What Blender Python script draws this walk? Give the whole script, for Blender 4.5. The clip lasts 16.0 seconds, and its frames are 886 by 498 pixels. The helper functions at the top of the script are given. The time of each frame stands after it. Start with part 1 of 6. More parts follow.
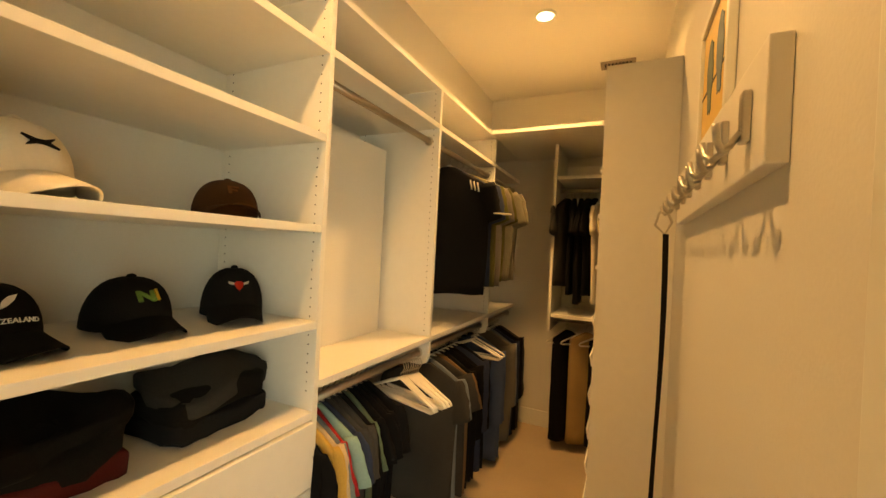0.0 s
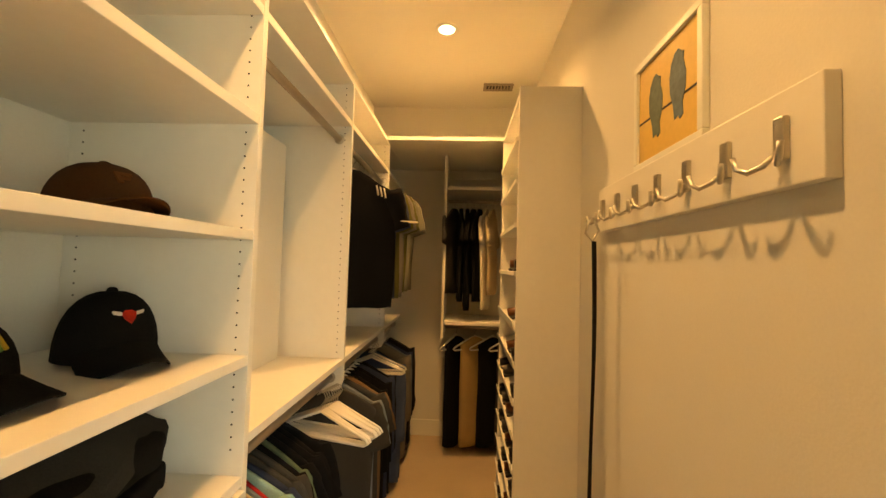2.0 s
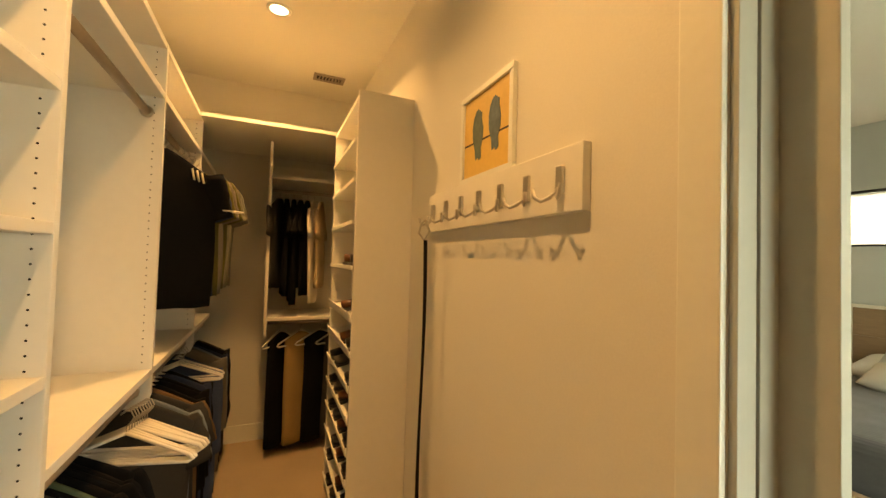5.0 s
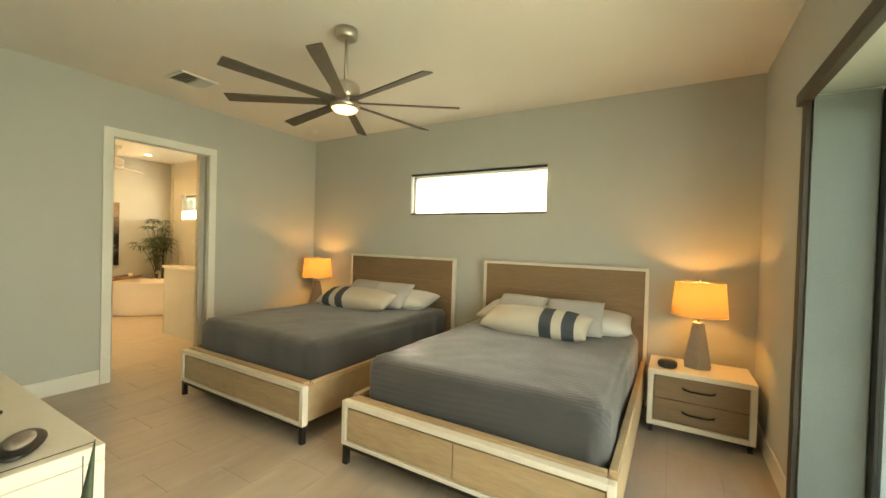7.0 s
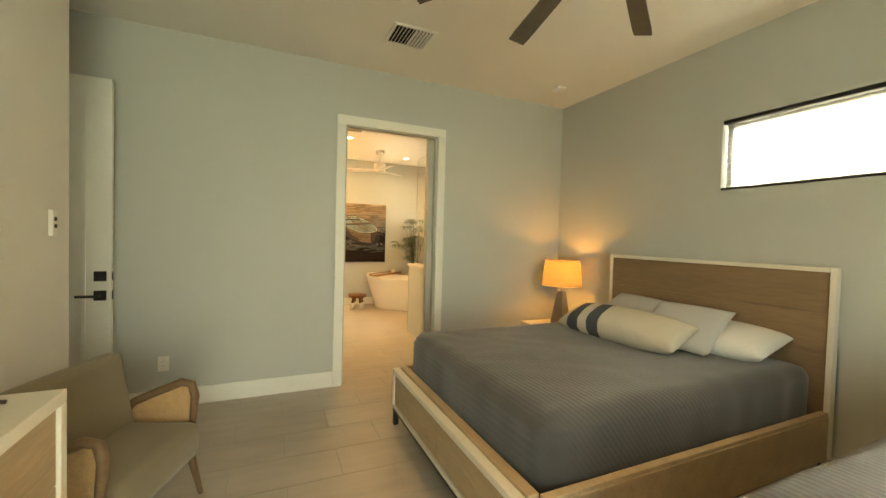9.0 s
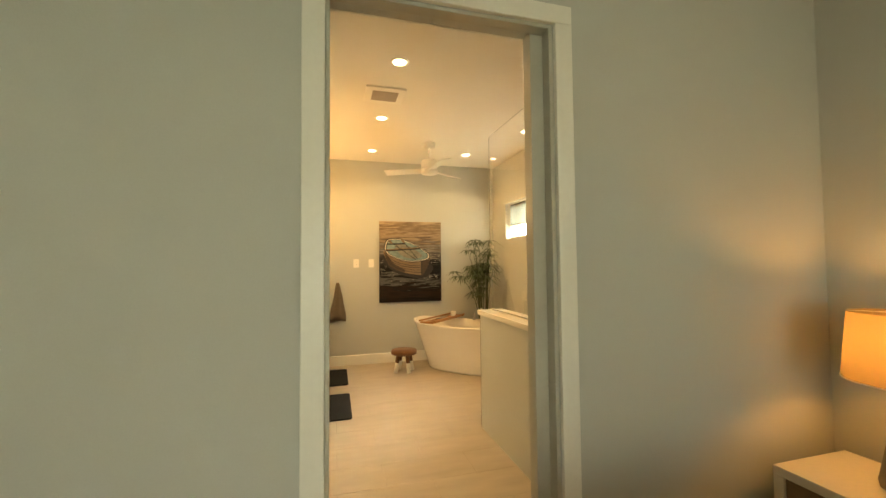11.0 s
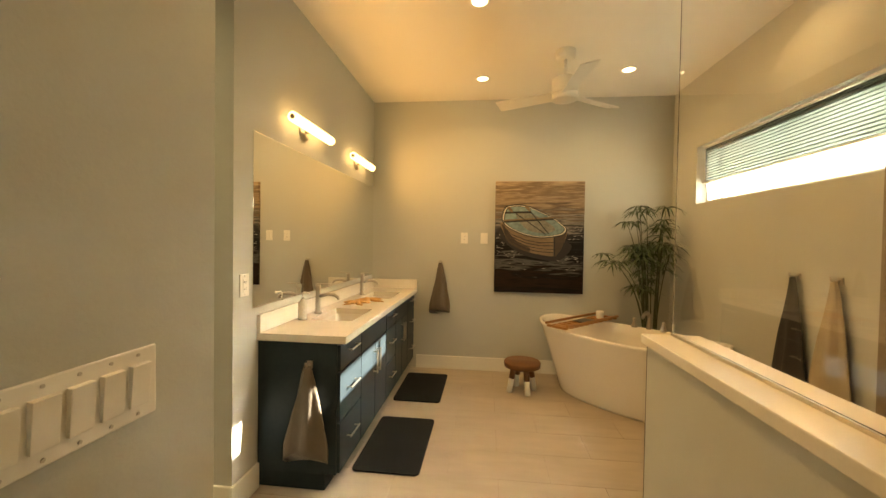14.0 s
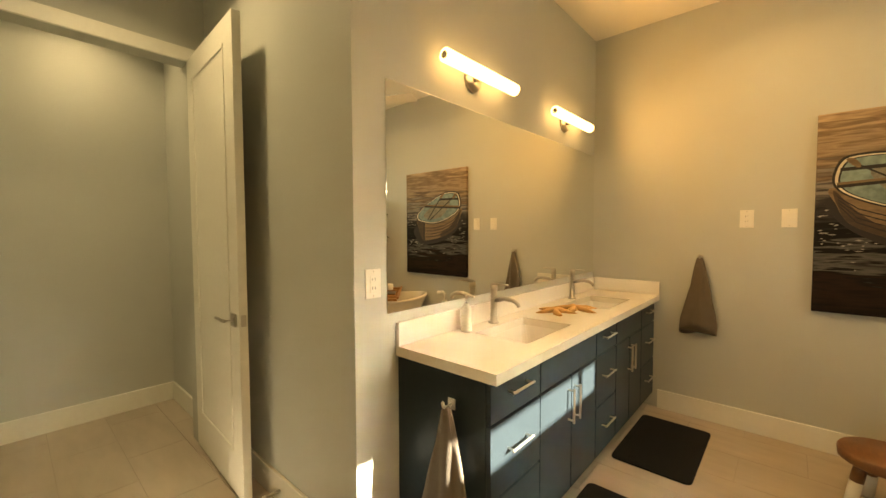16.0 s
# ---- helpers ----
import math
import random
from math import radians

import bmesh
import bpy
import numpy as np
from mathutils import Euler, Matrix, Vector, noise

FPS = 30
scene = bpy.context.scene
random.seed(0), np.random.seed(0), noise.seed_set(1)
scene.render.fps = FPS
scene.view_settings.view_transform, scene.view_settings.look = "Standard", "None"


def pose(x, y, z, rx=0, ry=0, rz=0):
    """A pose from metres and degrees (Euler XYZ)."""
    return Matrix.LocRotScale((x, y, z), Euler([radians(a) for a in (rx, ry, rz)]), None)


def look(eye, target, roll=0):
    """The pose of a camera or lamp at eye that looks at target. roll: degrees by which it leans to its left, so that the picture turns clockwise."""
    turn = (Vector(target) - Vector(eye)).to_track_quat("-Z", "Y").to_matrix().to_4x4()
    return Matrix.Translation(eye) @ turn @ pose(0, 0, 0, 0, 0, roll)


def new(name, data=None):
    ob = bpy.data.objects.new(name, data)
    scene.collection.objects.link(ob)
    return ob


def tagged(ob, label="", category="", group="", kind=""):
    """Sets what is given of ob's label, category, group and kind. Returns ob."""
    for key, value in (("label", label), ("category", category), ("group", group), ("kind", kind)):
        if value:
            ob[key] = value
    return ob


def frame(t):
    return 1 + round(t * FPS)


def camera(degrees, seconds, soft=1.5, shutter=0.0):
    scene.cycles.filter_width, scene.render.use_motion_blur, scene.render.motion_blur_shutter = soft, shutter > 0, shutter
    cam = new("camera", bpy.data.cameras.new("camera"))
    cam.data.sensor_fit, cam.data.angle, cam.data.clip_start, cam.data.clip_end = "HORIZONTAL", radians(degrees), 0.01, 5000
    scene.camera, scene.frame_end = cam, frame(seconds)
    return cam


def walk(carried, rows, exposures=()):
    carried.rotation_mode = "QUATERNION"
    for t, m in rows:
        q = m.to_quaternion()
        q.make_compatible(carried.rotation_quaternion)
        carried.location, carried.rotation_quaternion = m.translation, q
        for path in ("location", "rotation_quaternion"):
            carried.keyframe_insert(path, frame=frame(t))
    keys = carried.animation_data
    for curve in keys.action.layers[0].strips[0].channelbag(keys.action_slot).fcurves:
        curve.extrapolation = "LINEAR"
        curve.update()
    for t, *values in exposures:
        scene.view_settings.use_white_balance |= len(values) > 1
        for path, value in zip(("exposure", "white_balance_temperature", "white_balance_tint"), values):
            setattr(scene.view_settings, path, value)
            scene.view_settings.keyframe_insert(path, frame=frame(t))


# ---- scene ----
cam = camera(97.3, 16.0)
PATH = [
    (0, (-0.798, 2.741, 1.55), (-1.656, 4.547, 1.55), 2.9),
    (0.5, (-0.614, 2.781, 1.549), (-1.768, 4.414, 1.572), 3.5),
    (1, (-0.59, 2.803, 1.534), (-1.715, 4.457, 1.541), 4.5),
    (1.5, (-0.884, 2.791, 1.535), (-1.445, 4.709, 1.618), 3.0),
    (2, (-1.19, 2.757, 1.532), (-1.288, 4.753, 1.615), 1.6),
    (2.5, (-1.354, 2.734, 1.523), (-1.193, 4.727, 1.554), 1.7),
    (3, (-1.428, 2.732, 1.537), (-1.125, 4.708, 1.568), 2.0),
    (3.2, (-1.437, 2.729, 1.542), (-1.102, 4.701, 1.574), 2.2),
    (5.3, (-1.26, 2.638, 1.552), (-0.221, 4.345, 1.615), 1.1),
    (5.5, (-1.208, 2.617, 1.534), (0.007, 4.205, 1.576), 1.0),
    (6, (-0.965, 2.531, 1.49), (0.555, 3.832, 1.496), 1.4),
    (6.1, (-0.912, 2.541, 1.5), (0.655, 3.784, 1.49), 1.5),
    (6.5, (-0.7, 2.533, 1.47), (0.982, 3.615, 1.456), 2.0),
    (7, (-0.457, 2.607, 1.441), (1.264, 3.625, 1.411), 1.7),
    (7.5, (-0.229, 2.692, 1.409), (1.385, 3.871, 1.325), 1.5),
    (8, (0.05, 2.838, 1.399), (1.396, 4.313, 1.289), 2.5),
    (8.5, (0.301, 3.205, 1.378), (1.374, 4.889, 1.273), 2.6),
    (9, (0.534, 3.671, 1.373), (1.348, 5.498, 1.318), 1.6),
    (9.5, (0.764, 4.206, 1.39), (1.423, 6.094, 1.398), 0.6),
    (9.7, (0.799, 4.446, 1.412), (1.45, 6.337, 1.438), 0.4),
    (12, (1.465, 6.718, 1.376), (1.851, 8.678, 1.467), -0.5),
    (12.5, (1.54, 7.015, 1.401), (1.841, 8.991, 1.453), 0.1),
    (13, (1.663, 7.159, 1.403), (1.842, 9.151, 1.432), 0.7),
    (13.5, (1.697, 7.218, 1.395), (1.734, 9.218, 1.382), 0.9),
    (14, (1.707, 7.319, 1.378), (1.488, 9.306, 1.338), 0.9),
    (14.5, (1.701, 7.564, 1.333), (1.23, 9.507, 1.281), 0.6),
    (15, (1.676, 7.834, 1.34), (0.894, 9.674, 1.288), 0.2),
    (15.5, (1.68, 8.074, 1.338), (0.575, 9.74, 1.287), -0.2),
    (16, (1.692, 8.245, 1.338), (0.363, 9.737, 1.249), -0.2),
]
walk(cam, [(t, look(eye, target, roll)) for t, eye, target, roll in PATH],
     [(0.0, 3.95, 9000, 6), (3.2, 3.98, 8700, 6), (5.0, 3.86, 8700, 6), (6.0, 4.12, 8600, 6), (6.6, 4.3, 8700, 6), (9.5, 4.28, 8700, 6), (12.0, 3.70, 8700, 6), (12.5, 3.68, 8500, 6), (13.2, 3.48, 8600, 6), (14.2, 3.46, 8700, 6), (16.0, 3.5, 9300, 6)])

# ---------------------------------------------------------------- light
world = bpy.data.worlds.new("sky")
scene.world = world
world.use_nodes = True
wn = world.node_tree
sky = wn.nodes.new("ShaderNodeTexSky")
sky.sky_type = 'NISHITA'
sky.sun_disc = False
sky.sun_elevation = radians(24.6)
sky.sun_rotation = radians(75)
wn.nodes["Background"].inputs[1].default_value = 0.06
wn.links.new(sky.outputs[0], wn.nodes["Background"].inputs[0])

sun = new("sun", bpy.data.lights.new("sun", "SUN"))
sun.data.energy = 5.0
sun.data.angle = radians(0.6)
sun.data.color = (1.0, 0.98, 0.95)
sun.matrix_world = look((6, 11.5, 4), (6 - 2.59, 11.5 - 0.68, 4 - 1.225))

WARM = (1.0, 0.64, 0.31)
VANITY = (1.0, 0.54, 0.20)
CLOSET = (1.0, 0.57, 0.24)
NEUTRAL = (1.0, 0.80, 0.52)
AMBER = (1.0, 0.48, 0.14)


def area_lamp(name, m, sx, sy, power, color, shape="RECTANGLE", spread=180):
    d = bpy.data.lights.new(name, "AREA")
    d.shape, d.size, d.size_y, d.energy, d.color, d.spread = shape, sx, sy, power, color, radians(spread)
    ob = new(name, d)
    ob.matrix_world = m
    return ob


def point_lamp(name, p, power, color, size=0.04):
    d = bpy.data.lights.new(name, "POINT")
    d.energy, d.color, d.shadow_soft_size = power, color, size
    ob = new(name, d)
    ob.location = p
    return ob


# daylight standing in the openings
area_lamp("slider_daylight", look((0.50, 1.56, 1.15), (0.50, 4.0, 1.05)), 1.7, 2.1, 2.7, (0.93, 1.0, 0.93))
area_lamp("bath_window_daylight", look((3.70, 10.2, 1.85), (1.0, 10.0, 1.62)), 1.60, 0.14, 0.42, (0.90, 1.0, 0.92))

# ---------------------------------------------------------------- materials
MATS = {}


def mat(name, base, rough=0.5, metal=0.0, var=0.10, scale=3.0, fine=60.0, bump=0.08, stretch=(1, 1, 1), rnd=0.0, spec=0.5, sheen=0.0, placed=False):
    m = bpy.data.materials.new(name)
    m.use_nodes = True
    nt = m.node_tree
    b = nt.nodes["Principled BSDF"]
    b.inputs["Metallic"].default_value = metal
    b.inputs["Specular IOR Level"].default_value = spec
    b.inputs["Sheen Weight"].default_value = sheen
    tc = nt.nodes.new("ShaderNodeTexCoord")
    mp = nt.nodes.new("ShaderNodeMapping")
    mp.inputs["Scale"].default_value = stretch
    if placed:
        geo = nt.nodes.new("ShaderNodeNewGeometry")
        nt.links.new(geo.outputs["Position"], mp.inputs[0])
    else:
        nt.links.new(tc.outputs["Object"], mp.inputs[0])
    n1 = nt.nodes.new("ShaderNodeTexNoise")
    n1.inputs["Scale"].default_value = scale
    n1.inputs["Detail"].default_value = 5
    n2 = nt.nodes.new("ShaderNodeTexNoise")
    n2.inputs["Scale"].default_value = fine
    n2.inputs["Detail"].default_value = 3
    for n in (n1, n2):
        nt.links.new(mp.outputs[0], n.inputs["Vector"])
    mix = nt.nodes.new("ShaderNodeMath")
    mix.operation = "ADD"
    nt.links.new(n1.outputs[0], mix.inputs[0])
    nt.links.new(n2.outputs[0], mix.inputs[1])
    last = mix.outputs[0]
    if rnd:
        oi = nt.nodes.new("ShaderNodeObjectInfo")
        mr = nt.nodes.new("ShaderNodeMath")
        mr.operation = "MULTIPLY_ADD"
        mr.inputs[1].default_value = rnd
        nt.links.new(oi.outputs["Random"], mr.inputs[0])
        nt.links.new(last, mr.inputs[2])
        last = mr.outputs[0]
    ramp = nt.nodes.new("ShaderNodeMapRange")
    ramp.inputs["From Min"].default_value = 0.6
    ramp.inputs["From Max"].default_value = 1.4 + rnd
    ramp.inputs["To Min"].default_value = 1 - var
    ramp.inputs["To Max"].default_value = 1 + var
    nt.links.new(last, ramp.inputs["Value"])
    mul = nt.nodes.new("ShaderNodeVectorMath")
    mul.operation = "SCALE"
    mul.inputs[0].default_value = base
    nt.links.new(ramp.outputs[0], mul.inputs["Scale"])
    nt.links.new(mul.outputs[0], b.inputs["Base Color"])
    rr = nt.nodes.new("ShaderNodeMapRange")
    rr.inputs["To Min"].default_value = max(0.02, rough - 0.06)
    rr.inputs["To Max"].default_value = min(1, rough + 0.06)
    nt.links.new(n1.outputs[0], rr.inputs["Value"])
    nt.links.new(rr.outputs[0], b.inputs["Roughness"])
    if bump:
        bp = nt.nodes.new("ShaderNodeBump")
        bp.inputs["Strength"].default_value = bump
        bp.inputs["Distance"].default_value = 0.004
        nt.links.new(n2.outputs[0], bp.inputs["Height"])
        nt.links.new(bp.outputs[0], b.inputs["Normal"])
    MATS[name] = m
    return m


def glow(name, color, strength):
    m = bpy.data.materials.new(name)
    m.use_nodes = True
    b = m.node_tree.nodes["Principled BSDF"]
    b.inputs["Base Color"].default_value = (0.9, 0.9, 0.88, 1)
    b.inputs["Emission Color"].default_value = (*color, 1)
    b.inputs["Emission Strength"].default_value = strength
    return m


def clear(name, color=(1, 1, 1), rough=0.0):
    m = bpy.data.materials.new(name)
    m.use_nodes = True
    b = m.node_tree.nodes["Principled BSDF"]
    b.inputs["Base Color"].default_value = (*color, 1)
    b.inputs["Roughness"].default_value = rough
    b.inputs["IOR"].default_value = 1.45
    b.inputs["Transmission Weight"].default_value = 1.0
    return m


def veil(name, color, open_part):
    """Woven shade cloth: light scatters through it, and a little passes straight."""
    m = bpy.data.materials.new(name)
    m.use_nodes = True
    nt = m.node_tree
    out = nt.nodes["Material Output"]
    tl, df, tp = nt.nodes.new("ShaderNodeBsdfTranslucent"), nt.nodes.new("ShaderNodeBsdfDiffuse"), nt.nodes.new("ShaderNodeBsdfTransparent")
    tl.inputs[0].default_value = df.inputs[0].default_value = (*color, 1)
    a, c = nt.nodes.new("ShaderNodeMixShader"), nt.nodes.new("ShaderNodeMixShader")
    a.inputs[0].default_value, c.inputs[0].default_value = 0.35, open_part
    nt.links.new(tl.outputs[0], a.inputs[1])
    nt.links.new(df.outputs[0], a.inputs[2])
    nt.links.new(a.outputs[0], c.inputs[1])
    nt.links.new(tp.outputs[0], c.inputs[2])
    nt.links.new(c.outputs[0], out.inputs[0])
    return m


WALL = mat("wall_paint_grey", (0.50, 0.52, 0.49), 0.55, var=0.03, scale=1.2, fine=160, bump=0.10, spec=0.3)
CWALL = mat("closet_paint", (0.74, 0.72, 0.66), 0.6, var=0.03, scale=1.2, fine=160, bump=0.10, spec=0.3)
CEIL = mat("ceiling_paint", (0.78, 0.76, 0.70), 0.75, var=0.03, scale=1.0, fine=200, bump=0.10, spec=0.2)
# trim paint for jambs and pocket door edge, darkened to carry their shade
JAMB_SHADED = mat("jamb_paint_shaded", (0.45, 0.45, 0.395), 0.4, var=0.04, scale=2, fine=40, bump=0.03)
TRIM = mat("trim_paint", (0.78, 0.78, 0.72), 0.35, var=0.03, scale=2, fine=40, bump=0.03)
TILE = mat("floor_tile", (0.41, 0.36, 0.30), 0.34, var=0.15, scale=1.5, fine=5, bump=0.02, stretch=(0.7, 2.4, 1), rnd=0.12, placed=True)
GROUT = mat("grout", (0.31, 0.27, 0.22), 0.9)
CARPET = mat("closet_floor", (0.46, 0.36, 0.25), 0.8, var=0.12, scale=3, fine=300, bump=0.3)
MELA = mat("white_melamine", (0.80, 0.78, 0.72), 0.38, var=0.025, scale=1.5, fine=30, bump=0.02)
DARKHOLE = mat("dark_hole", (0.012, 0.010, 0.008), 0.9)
NICKEL = mat("brushed_nickel", (0.55, 0.52, 0.47), 0.32, metal=1.0, var=0.06, scale=4, fine=120, bump=0.05, stretch=(1, 1, 8))
BRONZE = mat("rod_bronze", (0.42, 0.36, 0.30), 0.35, metal=0.8, var=0.06)
BLACKMETAL = mat("black_metal", (0.025, 0.024, 0.023), 0.42, metal=0.5, var=0.15)
OAK = mat("light_oak", (0.42, 0.31, 0.185), 0.5, var=0.22, scale=2.0, fine=14, bump=0.10, stretch=(6, 0.7, 6), rnd=0.15)
OAKZ = mat("oak_board", (0.24, 0.160, 0.090), 0.5, var=0.22, scale=2.0, fine=14, bump=0.10, stretch=(6, 0.7, 6), rnd=0.25)
CREAM = mat("cream_lacquer", (0.74, 0.70, 0.60), 0.4, var=0.04, scale=3, fine=50, bump=0.04)
LINEN = mat("white_linen", (0.66, 0.66, 0.63), 0.85, var=0.06, scale=4, fine=200, bump=0.25, sheen=0.2)
BOLSTER = mat("cream_bolster_cloth", (0.52, 0.49, 0.41), 0.9, var=0.08, scale=5, fine=220, bump=0.35)
STRIPE = mat("blue_grey_band", (0.055, 0.07, 0.085), 0.9, var=0.1, scale=5, fine=220, bump=0.3)
CONCRETE = mat("lamp_concrete", (0.30, 0.26, 0.22), 0.75, var=0.15, scale=8, fine=90, bump=0.2)
NAVY = mat("navy_cabinet_paint", (0.022, 0.034, 0.044), 0.40, var=0.08, scale=2, fine=40, bump=0.03, spec=0.14)
QUARTZ = mat("white_quartz", (0.78, 0.75, 0.68), 0.16, var=0.04, scale=5, fine=120, bump=0.0)
PORCELAIN = mat("porcelain", (0.82, 0.80, 0.75), 0.12, var=0.02, bump=0.0)
TOWEL = mat("taupe_towel", (0.13, 0.105, 0.08), 0.95, var=0.15, scale=6, fine=260, bump=0.6, sheen=0.3)
TOWEL2 = mat("charcoal_towel", (0.035, 0.033, 0.032), 0.95, var=0.15, scale=6, fine=260, bump=0.6)
TOWEL3 = mat("tan_towel", (0.42, 0.36, 0.26), 0.95, var=0.12, scale=6, fine=260, bump=0.6)
MATBLACK = mat("black_mat", (0.010, 0.010, 0.010), 0.85, var=0.15, scale=6, fine=200, bump=0.3, spec=0.12)
TEAK = mat("teak", (0.33, 0.16, 0.055), 0.45, var=0.25, scale=3, fine=20, bump=0.1, stretch=(1, 7, 7))
WALNUT = mat("walnut", (0.17, 0.075, 0.03), 0.42, var=0.25, scale=3, fine=20, bump=0.1, stretch=(6, 1, 6))
RATTAN = mat("cane_panel", (0.48, 0.31, 0.15), 0.6, var=0.2, scale=30, fine=160, bump=0.4)
OLIVE = mat("olive_upholstery", (0.20, 0.17, 0.105), 0.9, var=0.12, scale=4, fine=240, bump=0.35, sheen=0.25)
LEAF = mat("leaf_green", (0.055, 0.085, 0.03), 0.45, var=0.35, scale=6, fine=40, bump=0.1)
STEM = mat("stem_green", (0.06, 0.075, 0.03), 0.5, var=0.3, scale=6)
POT = mat("grey_pot", (0.25, 0.24, 0.22), 0.7, var=0.1)
SNAKE = mat("snake_leaf", (0.035, 0.06, 0.028), 0.4, var=0.45, scale=5, fine=30, bump=0.05, stretch=(1, 1, 5))
PLASTIC = mat("white_plastic", (0.80, 0.78, 0.72), 0.35, var=0.02, bump=0.0)
BLACKP = mat("black_plastic", (0.012, 0.012, 0.012), 0.3, var=0.1, bump=0.0)
STARFISH = mat("starfish", (0.58, 0.33, 0.13), 0.85, var=0.25, scale=30, fine=200, bump=0.8)
SHOWERTILE = mat("taupe_tile", (0.24, 0.20, 0.155), 0.35, var=0.12, scale=1.5, fine=20, bump=0.05)
WHITEFAN = mat("white_fan_enamel", (0.72, 0.70, 0.64), 0.35, var=0.03, bump=0.0)
FANWOOD = mat("weathered_fan_blade", (0.10, 0.085, 0.065), 0.5, var=0.25, scale=3, fine=30, bump=0.1)
MIRROR = mat("mirror_silver", (0.92, 0.93, 0.90), 0.02, metal=1.0, var=0.0, bump=0.0)
for l in list(MIRROR.node_tree.links):
    if l.to_socket.name == "Roughness":
        MIRROR.node_tree.links.remove(l)
MIRROR.node_tree.nodes["Principled BSDF"].inputs["Roughness"].default_value = 0.01
GLASS = clear("clear_glass")
SHADECLOTH = veil("window_shade_cloth", (0.16, 0.165, 0.155), 0.28)
CELLSHADE = veil("cellular_shade", (0.024, 0.032, 0.029), 0.0)
LAMPSHADE = veil("linen_lampshade", (0.25, 0.19, 0.115), 0.0)
BULB = glow("can_bulb", (1.0, 0.82, 0.55), 1.1)
TUBE = glow("tube_glow", (1.0, 0.60, 0.26), 0.56)
FANBULB = glow("fan_bulb", (1.0, 0.62, 0.26), 0.27)
GRASS = mat("lawn", (0.06, 0.09, 0.03), 0.9, var=0.3, scale=0.8, fine=20, bump=0.5)
BARK = mat("bark", (0.14, 0.10, 0.07), 0.9, var=0.3, scale=8, fine=40, bump=0.6)
GUN = mat("gunmetal", (0.06, 0.052, 0.042), 0.5, metal=0.3, var=0.08)
ALU = mat("dark_aluminium", (0.035, 0.036, 0.035), 0.45, metal=0.4, var=0.1)
CURTAIN = mat("grey_drape", (0.20, 0.23, 0.225), 0.9, var=0.08, scale=3, fine=160, bump=0.3)


# ---------------------------------------------------------------- mesh helpers
def box(bm, x0, y0, z0, x1, y1, z1, bevel=0.0):
    r = bmesh.ops.create_cube(bm, size=1.0)
    vs = r["verts"]
    for v in vs:
        v.co = Vector(((x0 + x1) / 2 + v.co.x * (x1 - x0), (y0 + y1) / 2 + v.co.y * (y1 - y0), (z0 + z1) / 2 + v.co.z * (z1 - z0)))
    if bevel:
        es = list({e for v in vs for e in v.link_edges})
        bmesh.ops.bevel(bm, geom=es, offset=bevel, segments=2, affect='EDGES', profile=0.6)
    return bm


def B(*a, bevel=0.0):
    return box(bmesh.new(), *a, bevel=bevel)


def rod(bm, a, b, r0, r1=None, seg=14, cap=True):
    a, b = Vector(a), Vector(b)
    r1 = r0 if r1 is None else r1
    q = (b - a).to_track_quat("Z", "Y")
    rings = []
    for p, r in ((a, r0), (b, r1)):
        rings.append([bm.verts.new(p + q @ Vector((r * math.cos(2 * math.pi * i / seg), r * math.sin(2 * math.pi * i / seg), 0))) for i in range(seg)])
    for i in range(seg):
        bm.faces.new((rings[0][i], rings[0][(i + 1) % seg], rings[1][(i + 1) % seg], rings[1][i]))
    if cap:
        bm.faces.new(rings[0][::-1])
        bm.faces.new(rings[1])
    return bm


def tube(bm, pts, r, seg=8, r_end=None):
    pts = [Vector(p) for p in pts]
    rings = []
    for i, p in enumerate(pts):
        d = (pts[min(i + 1, len(pts) - 1)] - pts[max(i - 1, 0)]).normalized()
        q = d.to_track_quat("Z", "Y")
        rr = r if r_end is None else r + (r_end - r) * i / (len(pts) - 1)
        rings.append([bm.verts.new(p + q @ Vector((rr * math.cos(2 * math.pi * k / seg), rr * math.sin(2 * math.pi * k / seg), 0))) for k in range(seg)])
    for i in range(len(rings) - 1):
        best = min(range(seg), key=lambda o: (rings[i][0].co - rings[i + 1][o].co).length)
        rings[i + 1] = rings[i + 1][best:] + rings[i + 1][:best]
        for k in range(seg):
            bm.faces.new((rings[i][k], rings[i][(k + 1) % seg], rings[i + 1][(k + 1) % seg], rings[i + 1][k]))
    bm.faces.new(rings[0][::-1])
    bm.faces.new(rings[-1])
    return bm


def lathe(bm, prof, seg=32, c=(0, 0), sx=1.0, sy=1.0, close=True):
    """prof: list of (radius, z) from the bottom up."""
    rings = [[bm.verts.new((c[0] + sx * r * math.cos(2 * math.pi * i / seg), c[1] + sy * r * math.sin(2 * math.pi * i / seg), z)) for i in range(seg)] for r, z in prof]
    for a, b in zip(rings, rings[1:]):
        for i in range(seg):
            bm.faces.new((a[i], a[(i + 1) % seg], b[(i + 1) % seg], b[i]))
    if close:
        bm.faces.new(rings[0][::-1])
        bm.faces.new(rings[-1])
    return bm


def slab(bm, pts, axis, a, b):
    """A flat outline (list of 2D points) given thickness from a to b along axis 'x', 'y' or 'z'."""
    def P(u, v, w):
        return {"x": (w, u, v), "y": (u, w, v), "z": (u, v, w)}[axis]
    lo = [bm.verts.new(P(u, v, a)) for u, v in pts]
    hi = [bm.verts.new(P(u, v, b)) for u, v in pts]
    bm.faces.new(lo)
    bm.faces.new(hi)
    n = len(pts)
    for i in range(n):
        bm.faces.new((lo[i], lo[(i + 1) % n], hi[(i + 1) % n], hi[i]))
    bmesh.ops.recalc_face_normals(bm, faces=bm.faces[:])
    return bm


